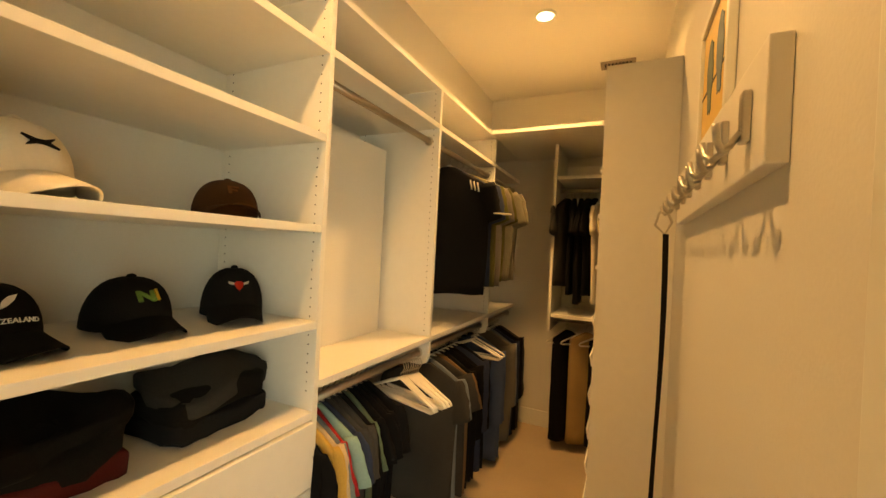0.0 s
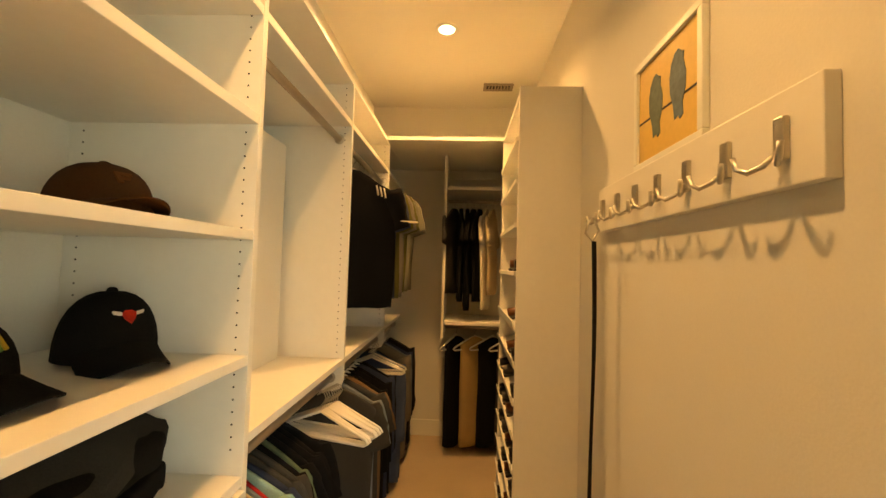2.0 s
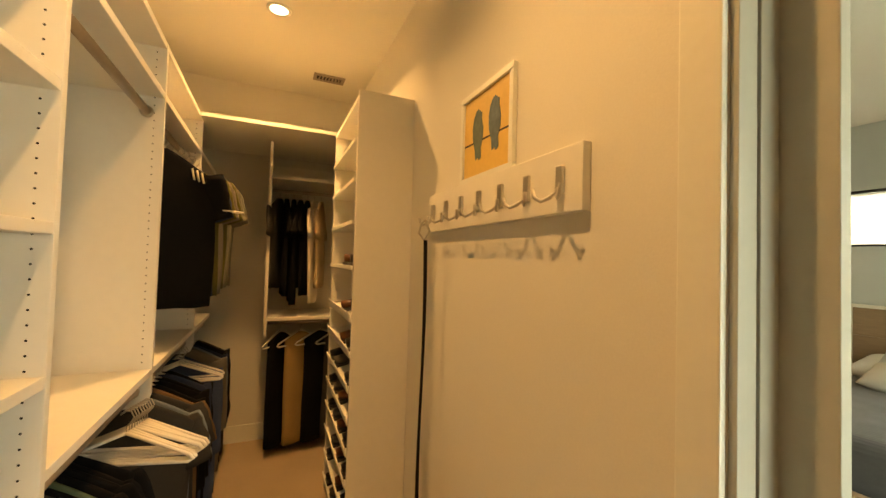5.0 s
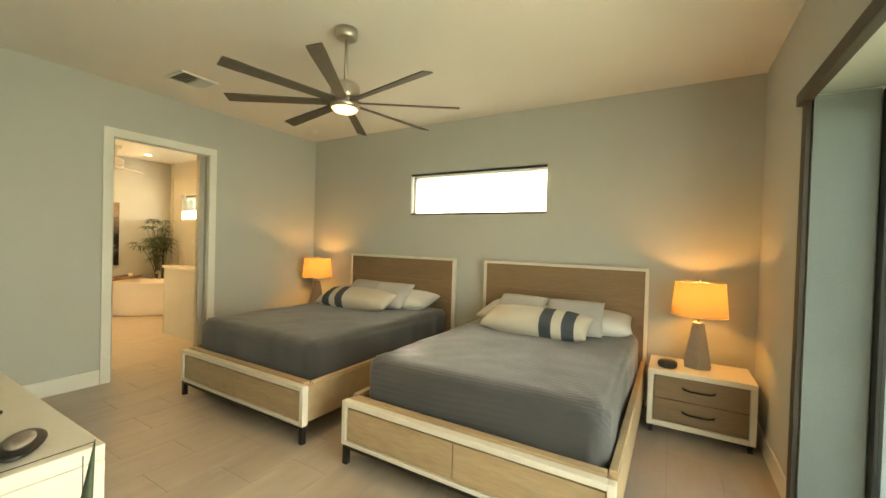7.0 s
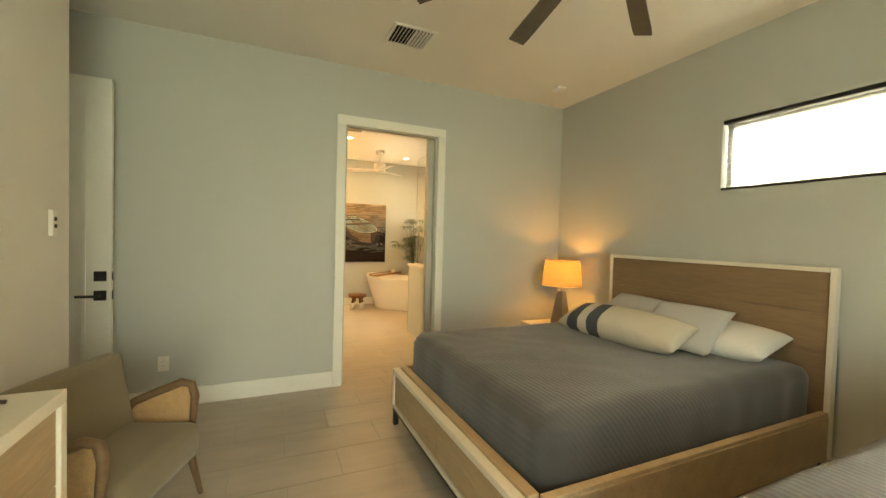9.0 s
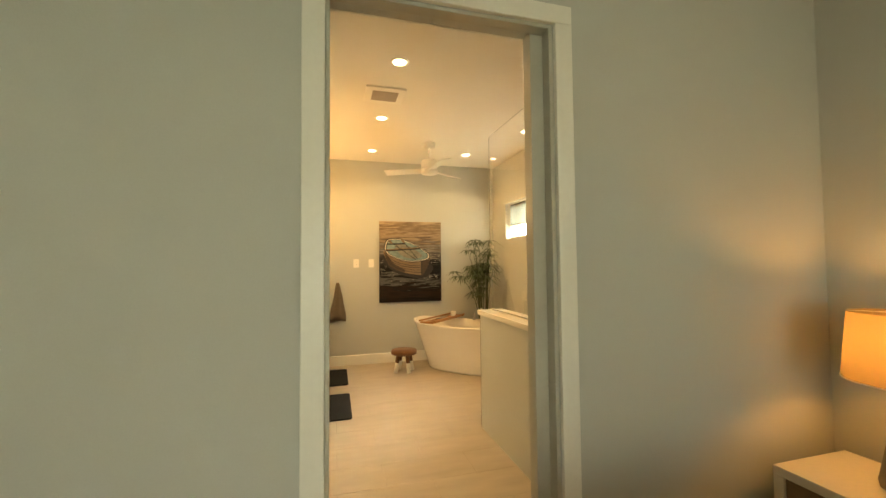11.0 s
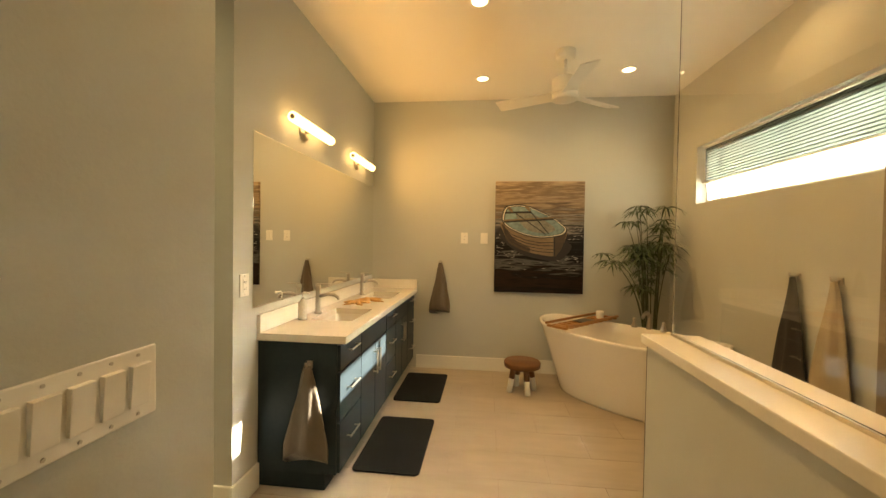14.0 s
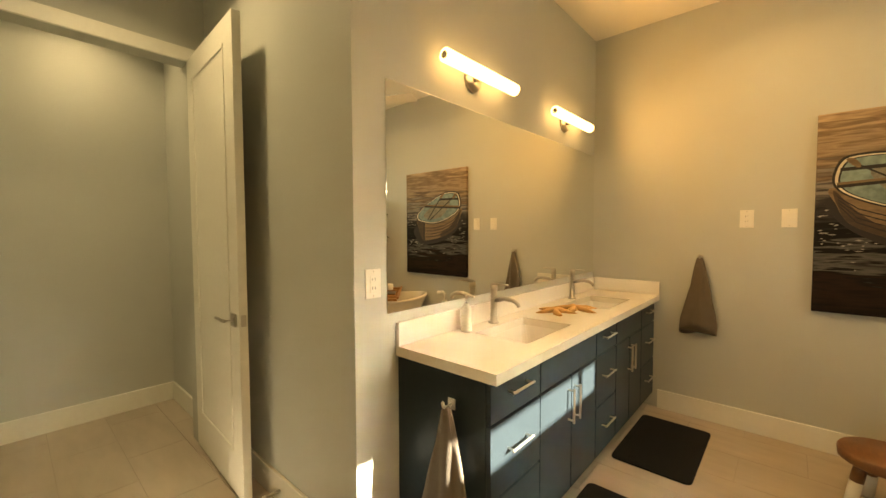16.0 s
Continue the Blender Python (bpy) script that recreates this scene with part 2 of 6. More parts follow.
def rounded(x0, y0, x1, y1, r, n=5):
    out = []
    for cx, cy, a0 in ((x1 - r, y0 + r, -90), (x1 - r, y1 - r, 0), (x0 + r, y1 - r, 90), (x0 + r, y0 + r, 180)):
        for i in range(n + 1):
            a = radians(a0 + 90 * i / n)
            out.append((cx + r * math.cos(a), cy + r * math.sin(a)))
    return out


def mesh(name, bm, material, smooth=False):
    me = bpy.data.meshes.new(name)
    bmesh.ops.recalc_face_normals(bm, faces=bm.faces[:])
    bm.to_mesh(me)
    bm.free()
    me.materials.append(material)
    if smooth:
        for p in me.polygons:
            p.use_smooth = True
    return me


def part(name, bm, material, parent=None, label="", smooth=False):
    ob = new(name, mesh(name, bm, material, smooth))
    if parent is not None:
        ob.parent = parent
    if label:
        ob["label"] = label
    return ob


def thing(name, label, category, m=None, group=""):
    ob = new(name)
    ob.empty_display_size = 0.1
    if m is not None:
        ob.matrix_world = m
    return tagged(ob, label, category, group)


def struct(name, bm, material, label="", category=""):
    ob = part(name, bm, material)
    return tagged(ob, label, category, kind="structure")


# ---------------------------------------------------------------- setting
CB, CC, CT = 2.90, 3.00, 2.88     # ceilings: bedroom, closet, bathroom
bm = B(3.6, 1.85, 0, 3.75, 3.767, 3.05)
box(bm, 3.6, 5.503, 0, 3.75, 7.27, 3.05)
box(bm, 3.6, 3.767, 0, 3.75, 5.503, 1.785)
box(bm, 3.6, 3.767, 2.30, 3.75, 5.503, 3.05)
struct("wall_east", bm, WALL, "grey painted bedroom wall with a clerestory window", "wall")
bm = B(-1.62, 7.27, 0, 1.15, 7.39, 3.05)
box(bm, 2.05, 7.27, 0, 3.75, 7.39, 3.05)
box(bm, 1.15, 7.27, 2.375, 2.05, 7.39, 3.05)
struct("wall_north", bm, WALL, "grey painted wall with the bathroom doorway", "wall")
bm = B(-0.45, 1.64, 0, -0.35, 2.0, 3.05)
box(bm, 2.3, 1.64, 0, 3.6, 2.0, 3.05)
box(bm, -0.35, 1.64, 2.28, 2.3, 2.0, 3.05)
struct("wall_south", bm, WALL, "grey painted wall round the sliding door", "wall")
bm = B(-0.62, 1.64, 0, -0.45, 2.1, 3.05)
box(bm, -0.62, 3.06, 0, -0.45, 6.40, 3.05)
box(bm, -0.62, 2.1, 2.35, -0.45, 3.06, 3.05)
struct("wall_west", bm, CWALL, "painted partition between closet and bedroom", "wall")
struct("wall_closet_end", B(-2.39, 6.33, 0, -0.62, 6.40, 3.05), CWALL, "painted end wall of the closet", "wall")
struct("wall_closet_soffit", B(-2.269, 1.97, 2.432, -2.05, 6.33, 3.05), CWALL, "painted soffit over the closet shelves", "wall")
struct("wall_closet_west", B(-2.39, 1.85, 0, -2.27, 6.33, 3.05), CWALL, "painted wall behind the closet shelves", "wall")
struct("wall_closet_south", B(-2.27, 1.85, 0, -0.62, 1.97, 3.05), CWALL, "painted wall closing the closet", "wall")
struct("wall_entry", B(-1.62, 6.40, 0, -1.5, 7.27, 3.05), WALL, "grey wall of the entry recess", "wall")
bm = B(1.02, 7.39, 0, 1.14, 8.08, 3.05)
struct("wall_switch", bm, WALL, "grey bathroom wall carrying the light switches", "wall")
struct("wall_toilet_south", B(-2.5, 7.96, 0, 1.02, 8.08, 3.05), WALL, "grey wall of the toilet passage", "wall")
bm = B(-1.19, 8.08, 0, -1.07, 8.16, 3.05)
box(bm, -1.19, 9.02, 0, -1.07, 9.115, 3.05)
box(bm, -1.19, 8.16, 2.37, -1.07, 9.02, 3.05)
struct("wall_toilet_door", bm, WALL, "grey wall with the toilet doorway", "wall")
struct("wall_toilet_north", B(-2.5, 9.115, 0, 0.468, 9.25, 3.05), WALL, "grey wall beside the vanity", "wall")
struct("wall_toilet_west", B(-2.14, 8.08, 0, -2.0, 9.115, 3.05), WALL, "grey back wall of the toilet room", "wall")
struct("wall_vanity", B(0.33, 9.25, 0, 0.468, 11.5, 3.05), WALL, "grey wall behind the vanity mirror", "wall")
struct("wall_bath_north", B(0.33, 11.5, 0, 3.72, 11.62, 3.05), WALL, "grey painted far wall of the bathroom", "wall")
bm = B(3.57, 7.39, 0, 3.72, 9.36, 3.05)
box(bm, 3.57, 11.04, 0, 3.72, 11.5, 3.05)
box(bm, 3.57, 9.36, 0, 3.72, 11.04, 1.747)
box(bm, 3.57, 9.36, 2.25, 3.72, 11.04, 3.05)
struct("wall_bath_east", bm, WALL, "grey painted bathroom wall with a high window", "wall")
bm = B(3.55, 7.40, 0, 3.567, 9.355, 2.875)
struct("shower_tile_wall", bm, SHOWERTILE, "taupe tiled shower wall", "wall")

struct("ceiling_entry", B(-1.62, 6.36, CB, -0.531, 7.3, 3.1), CEIL, "smooth cream-white ceiling of the entry", "ceiling")
struct("ceiling_bedroom", B(-0.53, 1.64, CB, 3.75, 7.3, 3.1), CEIL, "smooth cream-white ceiling", "ceiling")
struct("ceiling_closet", B(-2.39, 1.85, CC, -0.54, 6.355, 3.11), CEIL, "smooth cream-white closet ceiling", "ceiling")
struct("ceiling_bath", B(-2.5, 7.36, CT, 3.72, 11.62, 3.12), CEIL, "smooth cream-white bathroom ceiling", "ceiling")

floor = struct("floor", B(-2.6, 1.6, -0.2, 3.9, 11.7, -0.004), GROUT, "pale stone-look tile floor", "floor")
struct("floor_closet", B(-2.27, 1.97, -0.004, -0.56, 6.33, 0.001), CARPET, "tan closet floor", "floor")

# outside
struct("ground", B(-60, -60, -0.5, 60, 60, -0.25), GRASS, "green lawn round the house", "ground")

BASE = [("x", 3.585, 3.6, 2.0, 7.27), ("y", 7.255, 7.27, -1.5, 1.07), ("y", 7.255, 7.27, 2.13, 3.585), ("y", 2.0, 2.015, 2.36, 3.585),
        ("x", -0.45, -0.435, 3.16, 6.40), ("y", 11.485, 11.5, 0.97, 3.57), ("y", 9.10, 9.115, -1.07, 0.468), ("x", -2.0, -1.985, 8.08, 9.10),
        ("y", 9.10, 9.115, -2.0, -1.19), ("x", 3.555, 3.57, 9.36, 11.485), ("x", 1.14, 1.155, 7.39, 8.08), ("y", 6.315, 6.33, -2.27, -0.62),
        ("x", -0.635, -0.62, 3.16, 4.65), ("y", 8.08, 8.095, -1.07, 1.14), ("x", 0.468, 0.483, 9.10, 9.329)]
for ax, a, b, c, d in BASE:
    bb = B(a, c, 0, b, d, 0.14, bevel=0.004) if ax == "x" else B(c, a, 0, d, b, 0.14, bevel=0.004)
    struct("baseboard", bb, TRIM, "white painted baseboard", "baseboard")


def casing(name, axis, at, out, a0, a1, top, w=0.078):
    """Flat casing round an opening; axis is the wall's normal."""
    lo, hi = min(at, at + out), max(at, at + out)
    bm = bmesh.new()
    for u0, v0, u1, v1 in ((a0 - w, 0, a0, top), (a1, 0, a1 + w, top), (a0 - w, top, a1 + w, top + w)):
        if axis == "y":
            box(bm, u0, lo, v0, u1, hi, v1, 0.004)
        else:
            box(bm, lo, u0, v0, hi, u1, v1, 0.004)
    return struct(name, bm, TRIM, "white painted door casing", "trim")


casing("trim_bath_door", "y", 7.27, -0.02, 1.15, 2.05, 2.375)
casing("trim_bath_inside", "y", 7.39, 0.018, 1.155, 2.05, 2.375)
casing("trim_closet_door", "x", -0.45, 0.02, 2.1, 3.06, 2.35)
casing("trim_closet_inside", "x", -0.62, -0.018, 2.1, 3.06, 2.35)
casing("trim_toilet_door", "x", -1.07, 0.018, 8.17, 9.02, 2.37, 0.08)
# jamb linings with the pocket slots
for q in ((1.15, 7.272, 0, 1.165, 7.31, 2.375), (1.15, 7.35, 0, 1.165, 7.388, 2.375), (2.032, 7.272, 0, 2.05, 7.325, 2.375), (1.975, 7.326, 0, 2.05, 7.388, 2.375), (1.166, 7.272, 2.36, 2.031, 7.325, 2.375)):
    struct("door_jamb_bath", B(*q, bevel=0.002), JAMB_SHADED, "jamb lining of the bathroom pocket door, shade in its colour", "trim")
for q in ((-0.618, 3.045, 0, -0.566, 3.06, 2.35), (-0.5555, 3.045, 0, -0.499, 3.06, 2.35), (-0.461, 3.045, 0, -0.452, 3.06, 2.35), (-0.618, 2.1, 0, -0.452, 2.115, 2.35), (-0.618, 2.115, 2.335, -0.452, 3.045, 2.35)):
    struct("door_jamb_closet", B(*q, bevel=0.002), JAMB_SHADED, "jamb lining of the closet pocket door, shade in its colour", "trim")
pd = thing("door_1", "pocket door edge out of its slot, colour darkened for shade", "door", pose(-0.48, 3.0125, 0.012))
tagged(pd, kind="structure")
part("slab", B(-0.017, -0.048, 0, 0.017, 0.0445, 2.32, bevel=0.003), JAMB_SHADED, pd)
part("edge_pull", B(-0.008, -0.0495, 0.93, 0.008, -0.0482, 1.03), NICKEL, pd)
# near-black sheet stands in for the shade inside the slot
struct("pocket_slot", B(-0.566, 3.0575, 0, -0.462, 3.06, 2.335), DARKHOLE, "dark sheet painted as the shade in the pocket door slot", "trim")

# ---------------------------------------------------------------- windows and sliding door
win = thing("window_1", "wide clerestory window with a drawn sheer shade", "window", pose(3.6, 4.635, 1.785))
tagged(win, kind="structure")
bm = B(0.09, -0.868, 0, 0.13, -0.838, 0.515)
box(bm, 0.09, 0.838, 0, 0.13, 0.868, 0.515)
box(bm, 0.09, -0.838, 0, 0.13, 0.838, 0.03)
box(bm, 0.09, -0.838, 0.485, 0.13, 0.838, 0.515)
part("window_frame", bm, TRIM, win)
g = part("pane", B(0.105, -0.838, 0.03, 0.111, 0.838, 0.485), GLASS, win)
g.visible_shadow = False
bm = bmesh.new()
N = 15
for i in range(N):
    z = 0.022 + i * 0.46 / N
    box(bm, 0.040 + 0.006 * (i % 2), -0.855, z, 0.043 + 0.006 * (i % 2), 0.855, z + 0.46 / N)
part("shade", bm, SHADECLOTH, win, "sheer white pleated shade")
part("headrail", B(0.0, -0.866, 0.487, 0.06, 0.866, 0.513, bevel=0.004), BLACKMETAL, win, "dark headrail")
part("bottom_rail", B(0.0, -0.866, 0.002, 0.055, 0.866, 0.02, bevel=0.003), BLACKMETAL, win, "dark bottom rail")

win = thing("window_2", "wide bathroom window with a half-raised cellular shade", "window", pose(3.57, 10.2, 1.747))
tagged(win, kind="structure")
bm = B(0.09, -0.84, 0, 0.13, -0.81, 0.503)
box(bm, 0.09, 0.81, 0, 0.13, 0.84, 0.503)
box(bm, 0.09, 0.60, 0.03, 0.13, 0.64, 0.473)
box(bm, 0.09, -0.81, 0, 0.13, 0.81, 0.03)
box(bm, 0.09, -0.81, 0.473, 0.13, 0.81, 0.503)
part("window_frame", bm, TRIM, win)
g = part("pane", B(0.105, -0.81, 0.03, 0.111, 0.81, 0.473), GLASS, win)
g.visible_shadow = False
bm = bmesh.new()
N = 13
prev = None
for i in range(N * 2 + 1):
    z = 0.19 + i * 0.295 / (N * 2)
    x = 0.062 + (0.012 if i % 2 else 0.0)
    row = [bm.verts.new((x, -0.83, z)), bm.verts.new((x, 0.83, z))]
    if prev:
        bm.faces.new((prev[0], prev[1], row[1], row[0]))
    prev = row
part("shade", bm, CELLSHADE, win, "pleated cellular shade")
part("headrail", B(0.045, -0.835, 0.486, 0.085, 0.835, 0.502, bevel=0.003), PLASTIC, win)
part("bottom_rail", B(0.052, -0.833, 0.178, 0.085, 0.833, 0.192, bevel=0.003), PLASTIC, win)

sl = thing("sliding_door", "dark-framed sliding glass patio door with grey drape", "door", pose(0.975, 1.70, 0))
tagged(sl, kind="structure")
for nm, xa, xb, yy in (("panel", -1.32, 0.03, -0.03), ("panel", -0.03, 1.32, 0.01)):
    bm = B(xa, yy, 0.02, xa + 0.07, yy + 0.035, 2.26, bevel=0.003)
    box(bm, xb - 0.07, yy, 0.02, xb, yy + 0.035, 2.26, 0.003)
    box(bm, xa + 0.07, yy, 0.02, xb - 0.07, yy + 0.035, 0.10, 0.003)
    box(bm, xa + 0.07, yy, 2.19, xb - 0.07, yy + 0.035, 2.26, 0.003)
    p = part("panel", bm, ALU, sl, "dark aluminium frame")
    g = part("pane", B(xa + 0.07, yy + 0.014, 0.10, xb - 0.07, yy + 0.02, 2.19), GLASS, p)
    g.visible_shadow = False
part("track", B(-1.32, -0.06, 0.0, 1.32, 0.06, 0.02, bevel=0.002), ALU, sl)
vl = thing("shade_cassette", "dark metal shade cassette over the sliding door", "blind", pose(0.975, 2.0, 2.22))
part("body", B(-1.38, 0.001, 0.03, 1.43, 0.05, 0.10, bevel=0.008), GUN, vl)
part("channel", B(1.326, 0.001, -2.21, 1.40, 0.028, 0.03, bevel=0.004), GUN, vl, "dark side channel")
part("reveal_liner", B(1.310, -0.25, -2.21, 1.3245, 0.0, 0.05, bevel=0.002), CURTAIN, vl, "grey liner on the reveal")
# ---------------------------------------------------------------- bedroom things
def cushion(w, d, h, nx=22, ny=14, pinch=0.35, seed=0, span=(0, 1)):
    """A filled pillow, w wide (x), d deep (y), h thick (z), corners drawn out."""
    bm = bmesh.new()
    grids = []
    for s in (1, -1):
        g = []
        for i in range(round(nx * span[0]), round(nx * span[1]) + 1):
            row = []
            for j in range(ny + 1):
                u, v = -1 + 2 * i / nx, -1 + 2 * j / ny
                e = (1 - abs(u) ** 2.6) * (1 - abs(v) ** 2.6)
                z = s * h / 2 * max(0, e) ** 0.45
                x = w / 2 * u * (1 - 0.07 * pinch * 2 * (1 - v * v))
                y = d / 2 * v * (1 - 0.10 * pinch * 2 * (1 - u * u))
                z += 0.006 * noise.noise(Vector((x * 9 + seed, y * 9, s))) * (e > 0.02)
                row.append((x, y, z))
            g.append(row)
        grids.append(g)
    for s, g in enumerate(grids):
        V = [[bm.verts.new(p) for p in r] for r in g]
        for i in range(len(V) - 1):
            for j in range(ny):
                bm.faces.new((V[i][j], V[i + 1][j], V[i + 1][j + 1], V[i][j + 1]))
    bmesh.ops.remove_doubles(bm, verts=bm.verts[:], dist=0.0005)
    return bm


def mattress(w, d, h, seed=0):
    """A made-up mattress under a fitted coverlet: x from 0 (foot) to w, y from -d/2 to d/2, top at z = 0."""
    bm = B(0, -d / 2, -h, w, d / 2, 0)
    bmesh.ops.subdivide_edges(bm, edges=bm.edges[:], cuts=47, use_grid_fill=True)
    R = 0.085
    for v in bm.verts:
        p = v.co.copy()
        core = Vector((min(max(p.x, R), w - R), min(max(p.y, -d / 2 + R), d / 2 - R), min(p.z, -R)))
        out = p - core
        if out.length > 1e-6:
            p = core + out.normalized() * min(out.length, R)
        q = p + Vector((seed * 7.3, 0, 0))
        fall = 0.35 + 0.65 * min(1, max(0, -p.z) / 0.12)
        side = p.z < -0.06
        fold = 0.020 * noise.noise(Vector((q.x * 2.2, q.y * 2.2, q.z * 1.3))) + 0.007 * noise.noise(Vector((q.x * 8, q.y * 8, q.z * 2.0)))
        n = out.normalized() if out.length > 1e-6 else Vector((0, 0, 1))
        p += n * fold * (fall if side else 0.55)
        # shallow creases that pull from the foot corners
        for s in (-1, 1):
            r = Vector((p.x, p.y - s * d / 2))
            if r.length < 0.55:
                p += n * 0.006 * math.sin(math.atan2(r.y, r.x) * 13 + seed) * (1 - r.length / 0.55)
        if p.z < -h * 0.97:
            p.z = -h
        v.co = p
    return bm


SHAM = mat("grey_sham_cloth", (0.42, 0.42, 0.41), 0.9, var=0.06, scale=4, fine=200, bump=0.3)
# coverlet ridges: fine channels running across the bed
QUILT = mat("quilted_coverlet", (0.043, 0.045, 0.046), 0.85, var=0.2, scale=3, fine=200, bump=0.2, sheen=0.35)
nt = QUILT.node_tree
bs = nt.nodes["Principled BSDF"]
wv = nt.nodes.new("ShaderNodeTexWave")
wv.wave_type, wv.bands_direction = 'BANDS', 'X'
wv.inputs["Scale"].default_value = 11.0
wv.inputs["Distortion"].default_value = 0.6
wv.inputs["Detail"].default_value = 1.0
wv.inputs["Detail Scale"].default_value = 0.6
tcq = nt.nodes.new("ShaderNodeTexCoord")
run = nt.nodes.new("ShaderNodeVectorMath")
run.operation = "DOT_PRODUCT"
run.inputs[1].default_value = (1.0, 0.03, 0.8)
nt.links.new(tcq.outputs["Object"], run.inputs[0])
nt.links.new(run.outputs["Value"], wv.inputs["Vector"])
bq = nt.nodes.new("ShaderNodeBump")
bq.inputs["Strength"].default_value = 0.15
bq.inputs["Distance"].default_value = 0.008
sxyz = nt.nodes.new("ShaderNodeSeparateXYZ")
nt.links.new(tcq.outputs["Object"], sxyz.inputs[0])
topm = nt.nodes.new("ShaderNodeMapRange")
topm.inputs["From Min"].default_value, topm.inputs["From Max"].default_value = -0.45, -0.10
nt.links.new(sxyz.outputs[2], topm.inputs["Value"])
footm = nt.nodes.new("ShaderNodeMapRange")
footm.inputs["From Min"].default_value, footm.inputs["From Max"].default_value = 1.25, 0.7
nt.links.new(sxyz.outputs[0], footm.inputs["Value"])
mm1, mm2 = nt.nodes.new("ShaderNodeMath"), nt.nodes.new("ShaderNodeMath")
mm1.operation = mm2.operation = "MULTIPLY"
nt.links.new(topm.outputs[0], mm1.inputs[0])
nt.links.new(footm.outputs[0], mm1.inputs[1])
nt.links.new(wv.outputs["Fac"], mm2.inputs[0])
nt.links.new(mm1.outputs[0], mm2.inputs[1])
nt.links.new(mm2.outputs[0], bq.inputs["Height"])
old = bs.inputs["Normal"].links[0].from_socket
nt.links.new(old, bq.inputs["Normal"])
nt.links.new(bq.outputs[0], bs.inputs["Normal"])


def bed(y0, y1, mat_cover, mirrored):
    yc, hw = (y0 + y1) / 2, (y1 - y0) / 2
    bd = thing("bed", "queen storage bed, cream frame with oak panels, black legs", "bed", pose(1.375, yc, 0), "queen beds")
    L = 2.18
    # headboard
    bm = B(L - 0.055, -hw, 0.1, L, -hw + 0.03, 1.265, bevel=0.004)
    box(bm, L - 0.055, hw - 0.03, 0.1, L, hw, 1.265, 0.004)
    box(bm, L - 0.055, -hw + 0.03, 1.237, L, hw - 0.03, 1.265, 0.004)
    hb = part("headboard", bm, CREAM, bd, "cream headboard frame")
    for k in range(4):
        za, zb = 0.30 + k * 0.231, 0.30 + (k + 1) * 0.231 - 0.002
        part("board", B(L - 0.045, -hw + 0.031, za, L - 0.008, hw - 0.031, 1.236 if k == 3 else zb), OAKZ, hb)
    # footboard: cream frame, two oak drawer fronts
    bm = B(0, -hw, 0.13, 0.05, -hw + 0.036, 0.41, bevel=0.004)
    box(bm, 0, hw - 0.036, 0.13, 0.05, hw, 0.41, 0.004)
    box(bm, 0, -hw + 0.036, 0.376, 0.05, hw - 0.036, 0.41, 0.004)
    box(bm, 0, -hw + 0.036, 0.13, 0.05, hw - 0.036, 0.156, 0.004)
    fb = part("footboard", bm, CREAM, bd, "cream footboard frame")
    for s in (-1, 1):
        a, b = sorted((s * 0.002, s * (hw - 0.040)))
        part("drawer_front", B(0.010, a, 0.160, 0.04, b, 0.363, bevel=0.003), OAK, fb, "oak drawer front")
    part("cap_rail", B(0.051, -hw + 0.046, 0.375, 0.10, hw - 0.046, 0.425, bevel=0.004), OAK, bd)
    for s in (-1, 1):
        a, b = sorted((s * hw, s * (hw - 0.045)))
        part("side_rail", B(0.052, a, 0.15, L - 0.057, b, 0.405, bevel=0.004), OAK, bd, "oak side rail")
        part("rail_cap", B(0.10, min(a, b) + 0.004, 0.4055, L - 0.057, max(a, b) - 0.004, 0.425, bevel=0.003), OAK, bd)
        for x in (0.025, L - 0.03):
            part("leg", B(x - 0.018, s * (hw - 0.025) - 0.018, 0, x + 0.018, s * (hw - 0.025) + 0.018, 0.132, bevel=0.003), BLACKMETAL, bd, "black metal leg")
    part("underframe", B(0.006, -hw + 0.05, 0.105, 0.03, hw - 0.05, 0.128, bevel=0.002), BLACKMETAL, bd)
    part("deck", B(0.10, -hw + 0.046, 0.24, L - 0.06, hw - 0.046, 0.28), OAK, bd)
    mt = thing("mattress", "queen mattress under a slate-grey ribbed coverlet", "mattress", pose(1.375 + 0.125, yc, 0.685), "mattresses")
    part("cover", mattress(1.99, 2 * hw - 0.13, 0.40, 1 if mirrored else 2), mat_cover, mt, smooth=True)
    # pillows
    sgn = -1 if mirrored else 1
    dy = 0.06 if mirrored else 0.0

    def lay(nm, lab, bmx, m, x, y, z, tilt, yaw):
        ob = thing(nm, lab, "pillow", pose(x, y, z) @ pose(0, 0, 0, 0, 0, 90 + yaw) @ pose(0, 0, 0, -tilt, 0, 0), "bed pillows")
        part("case", bmx, m, ob, smooth=True)
        return ob
    lay("pillow", "plump white cotton sleeping pillow", cushion(0.66, 0.44, 0.19, seed=1), LINEN, 3.27, yc - 0.38 + dy, 0.772, 10, 6)
    lay("pillow", "plump white cotton sleeping pillow", cushion(0.66, 0.44, 0.19, seed=2), LINEN, 3.29, yc + 0.36, 0.775, 12, -4)
    lay("pillow", "pale grey-blue square throw pillow", cushion(0.50, 0.42, 0.15, seed=3), SHAM, 3.09, yc - 0.25 + dy, 0.825, 36, 6)
    lay("pillow", "pale grey-blue square throw pillow", cushion(0.50, 0.42, 0.15, seed=4), SHAM, 3.12, yc + 0.27, 0.825, 36, -7)
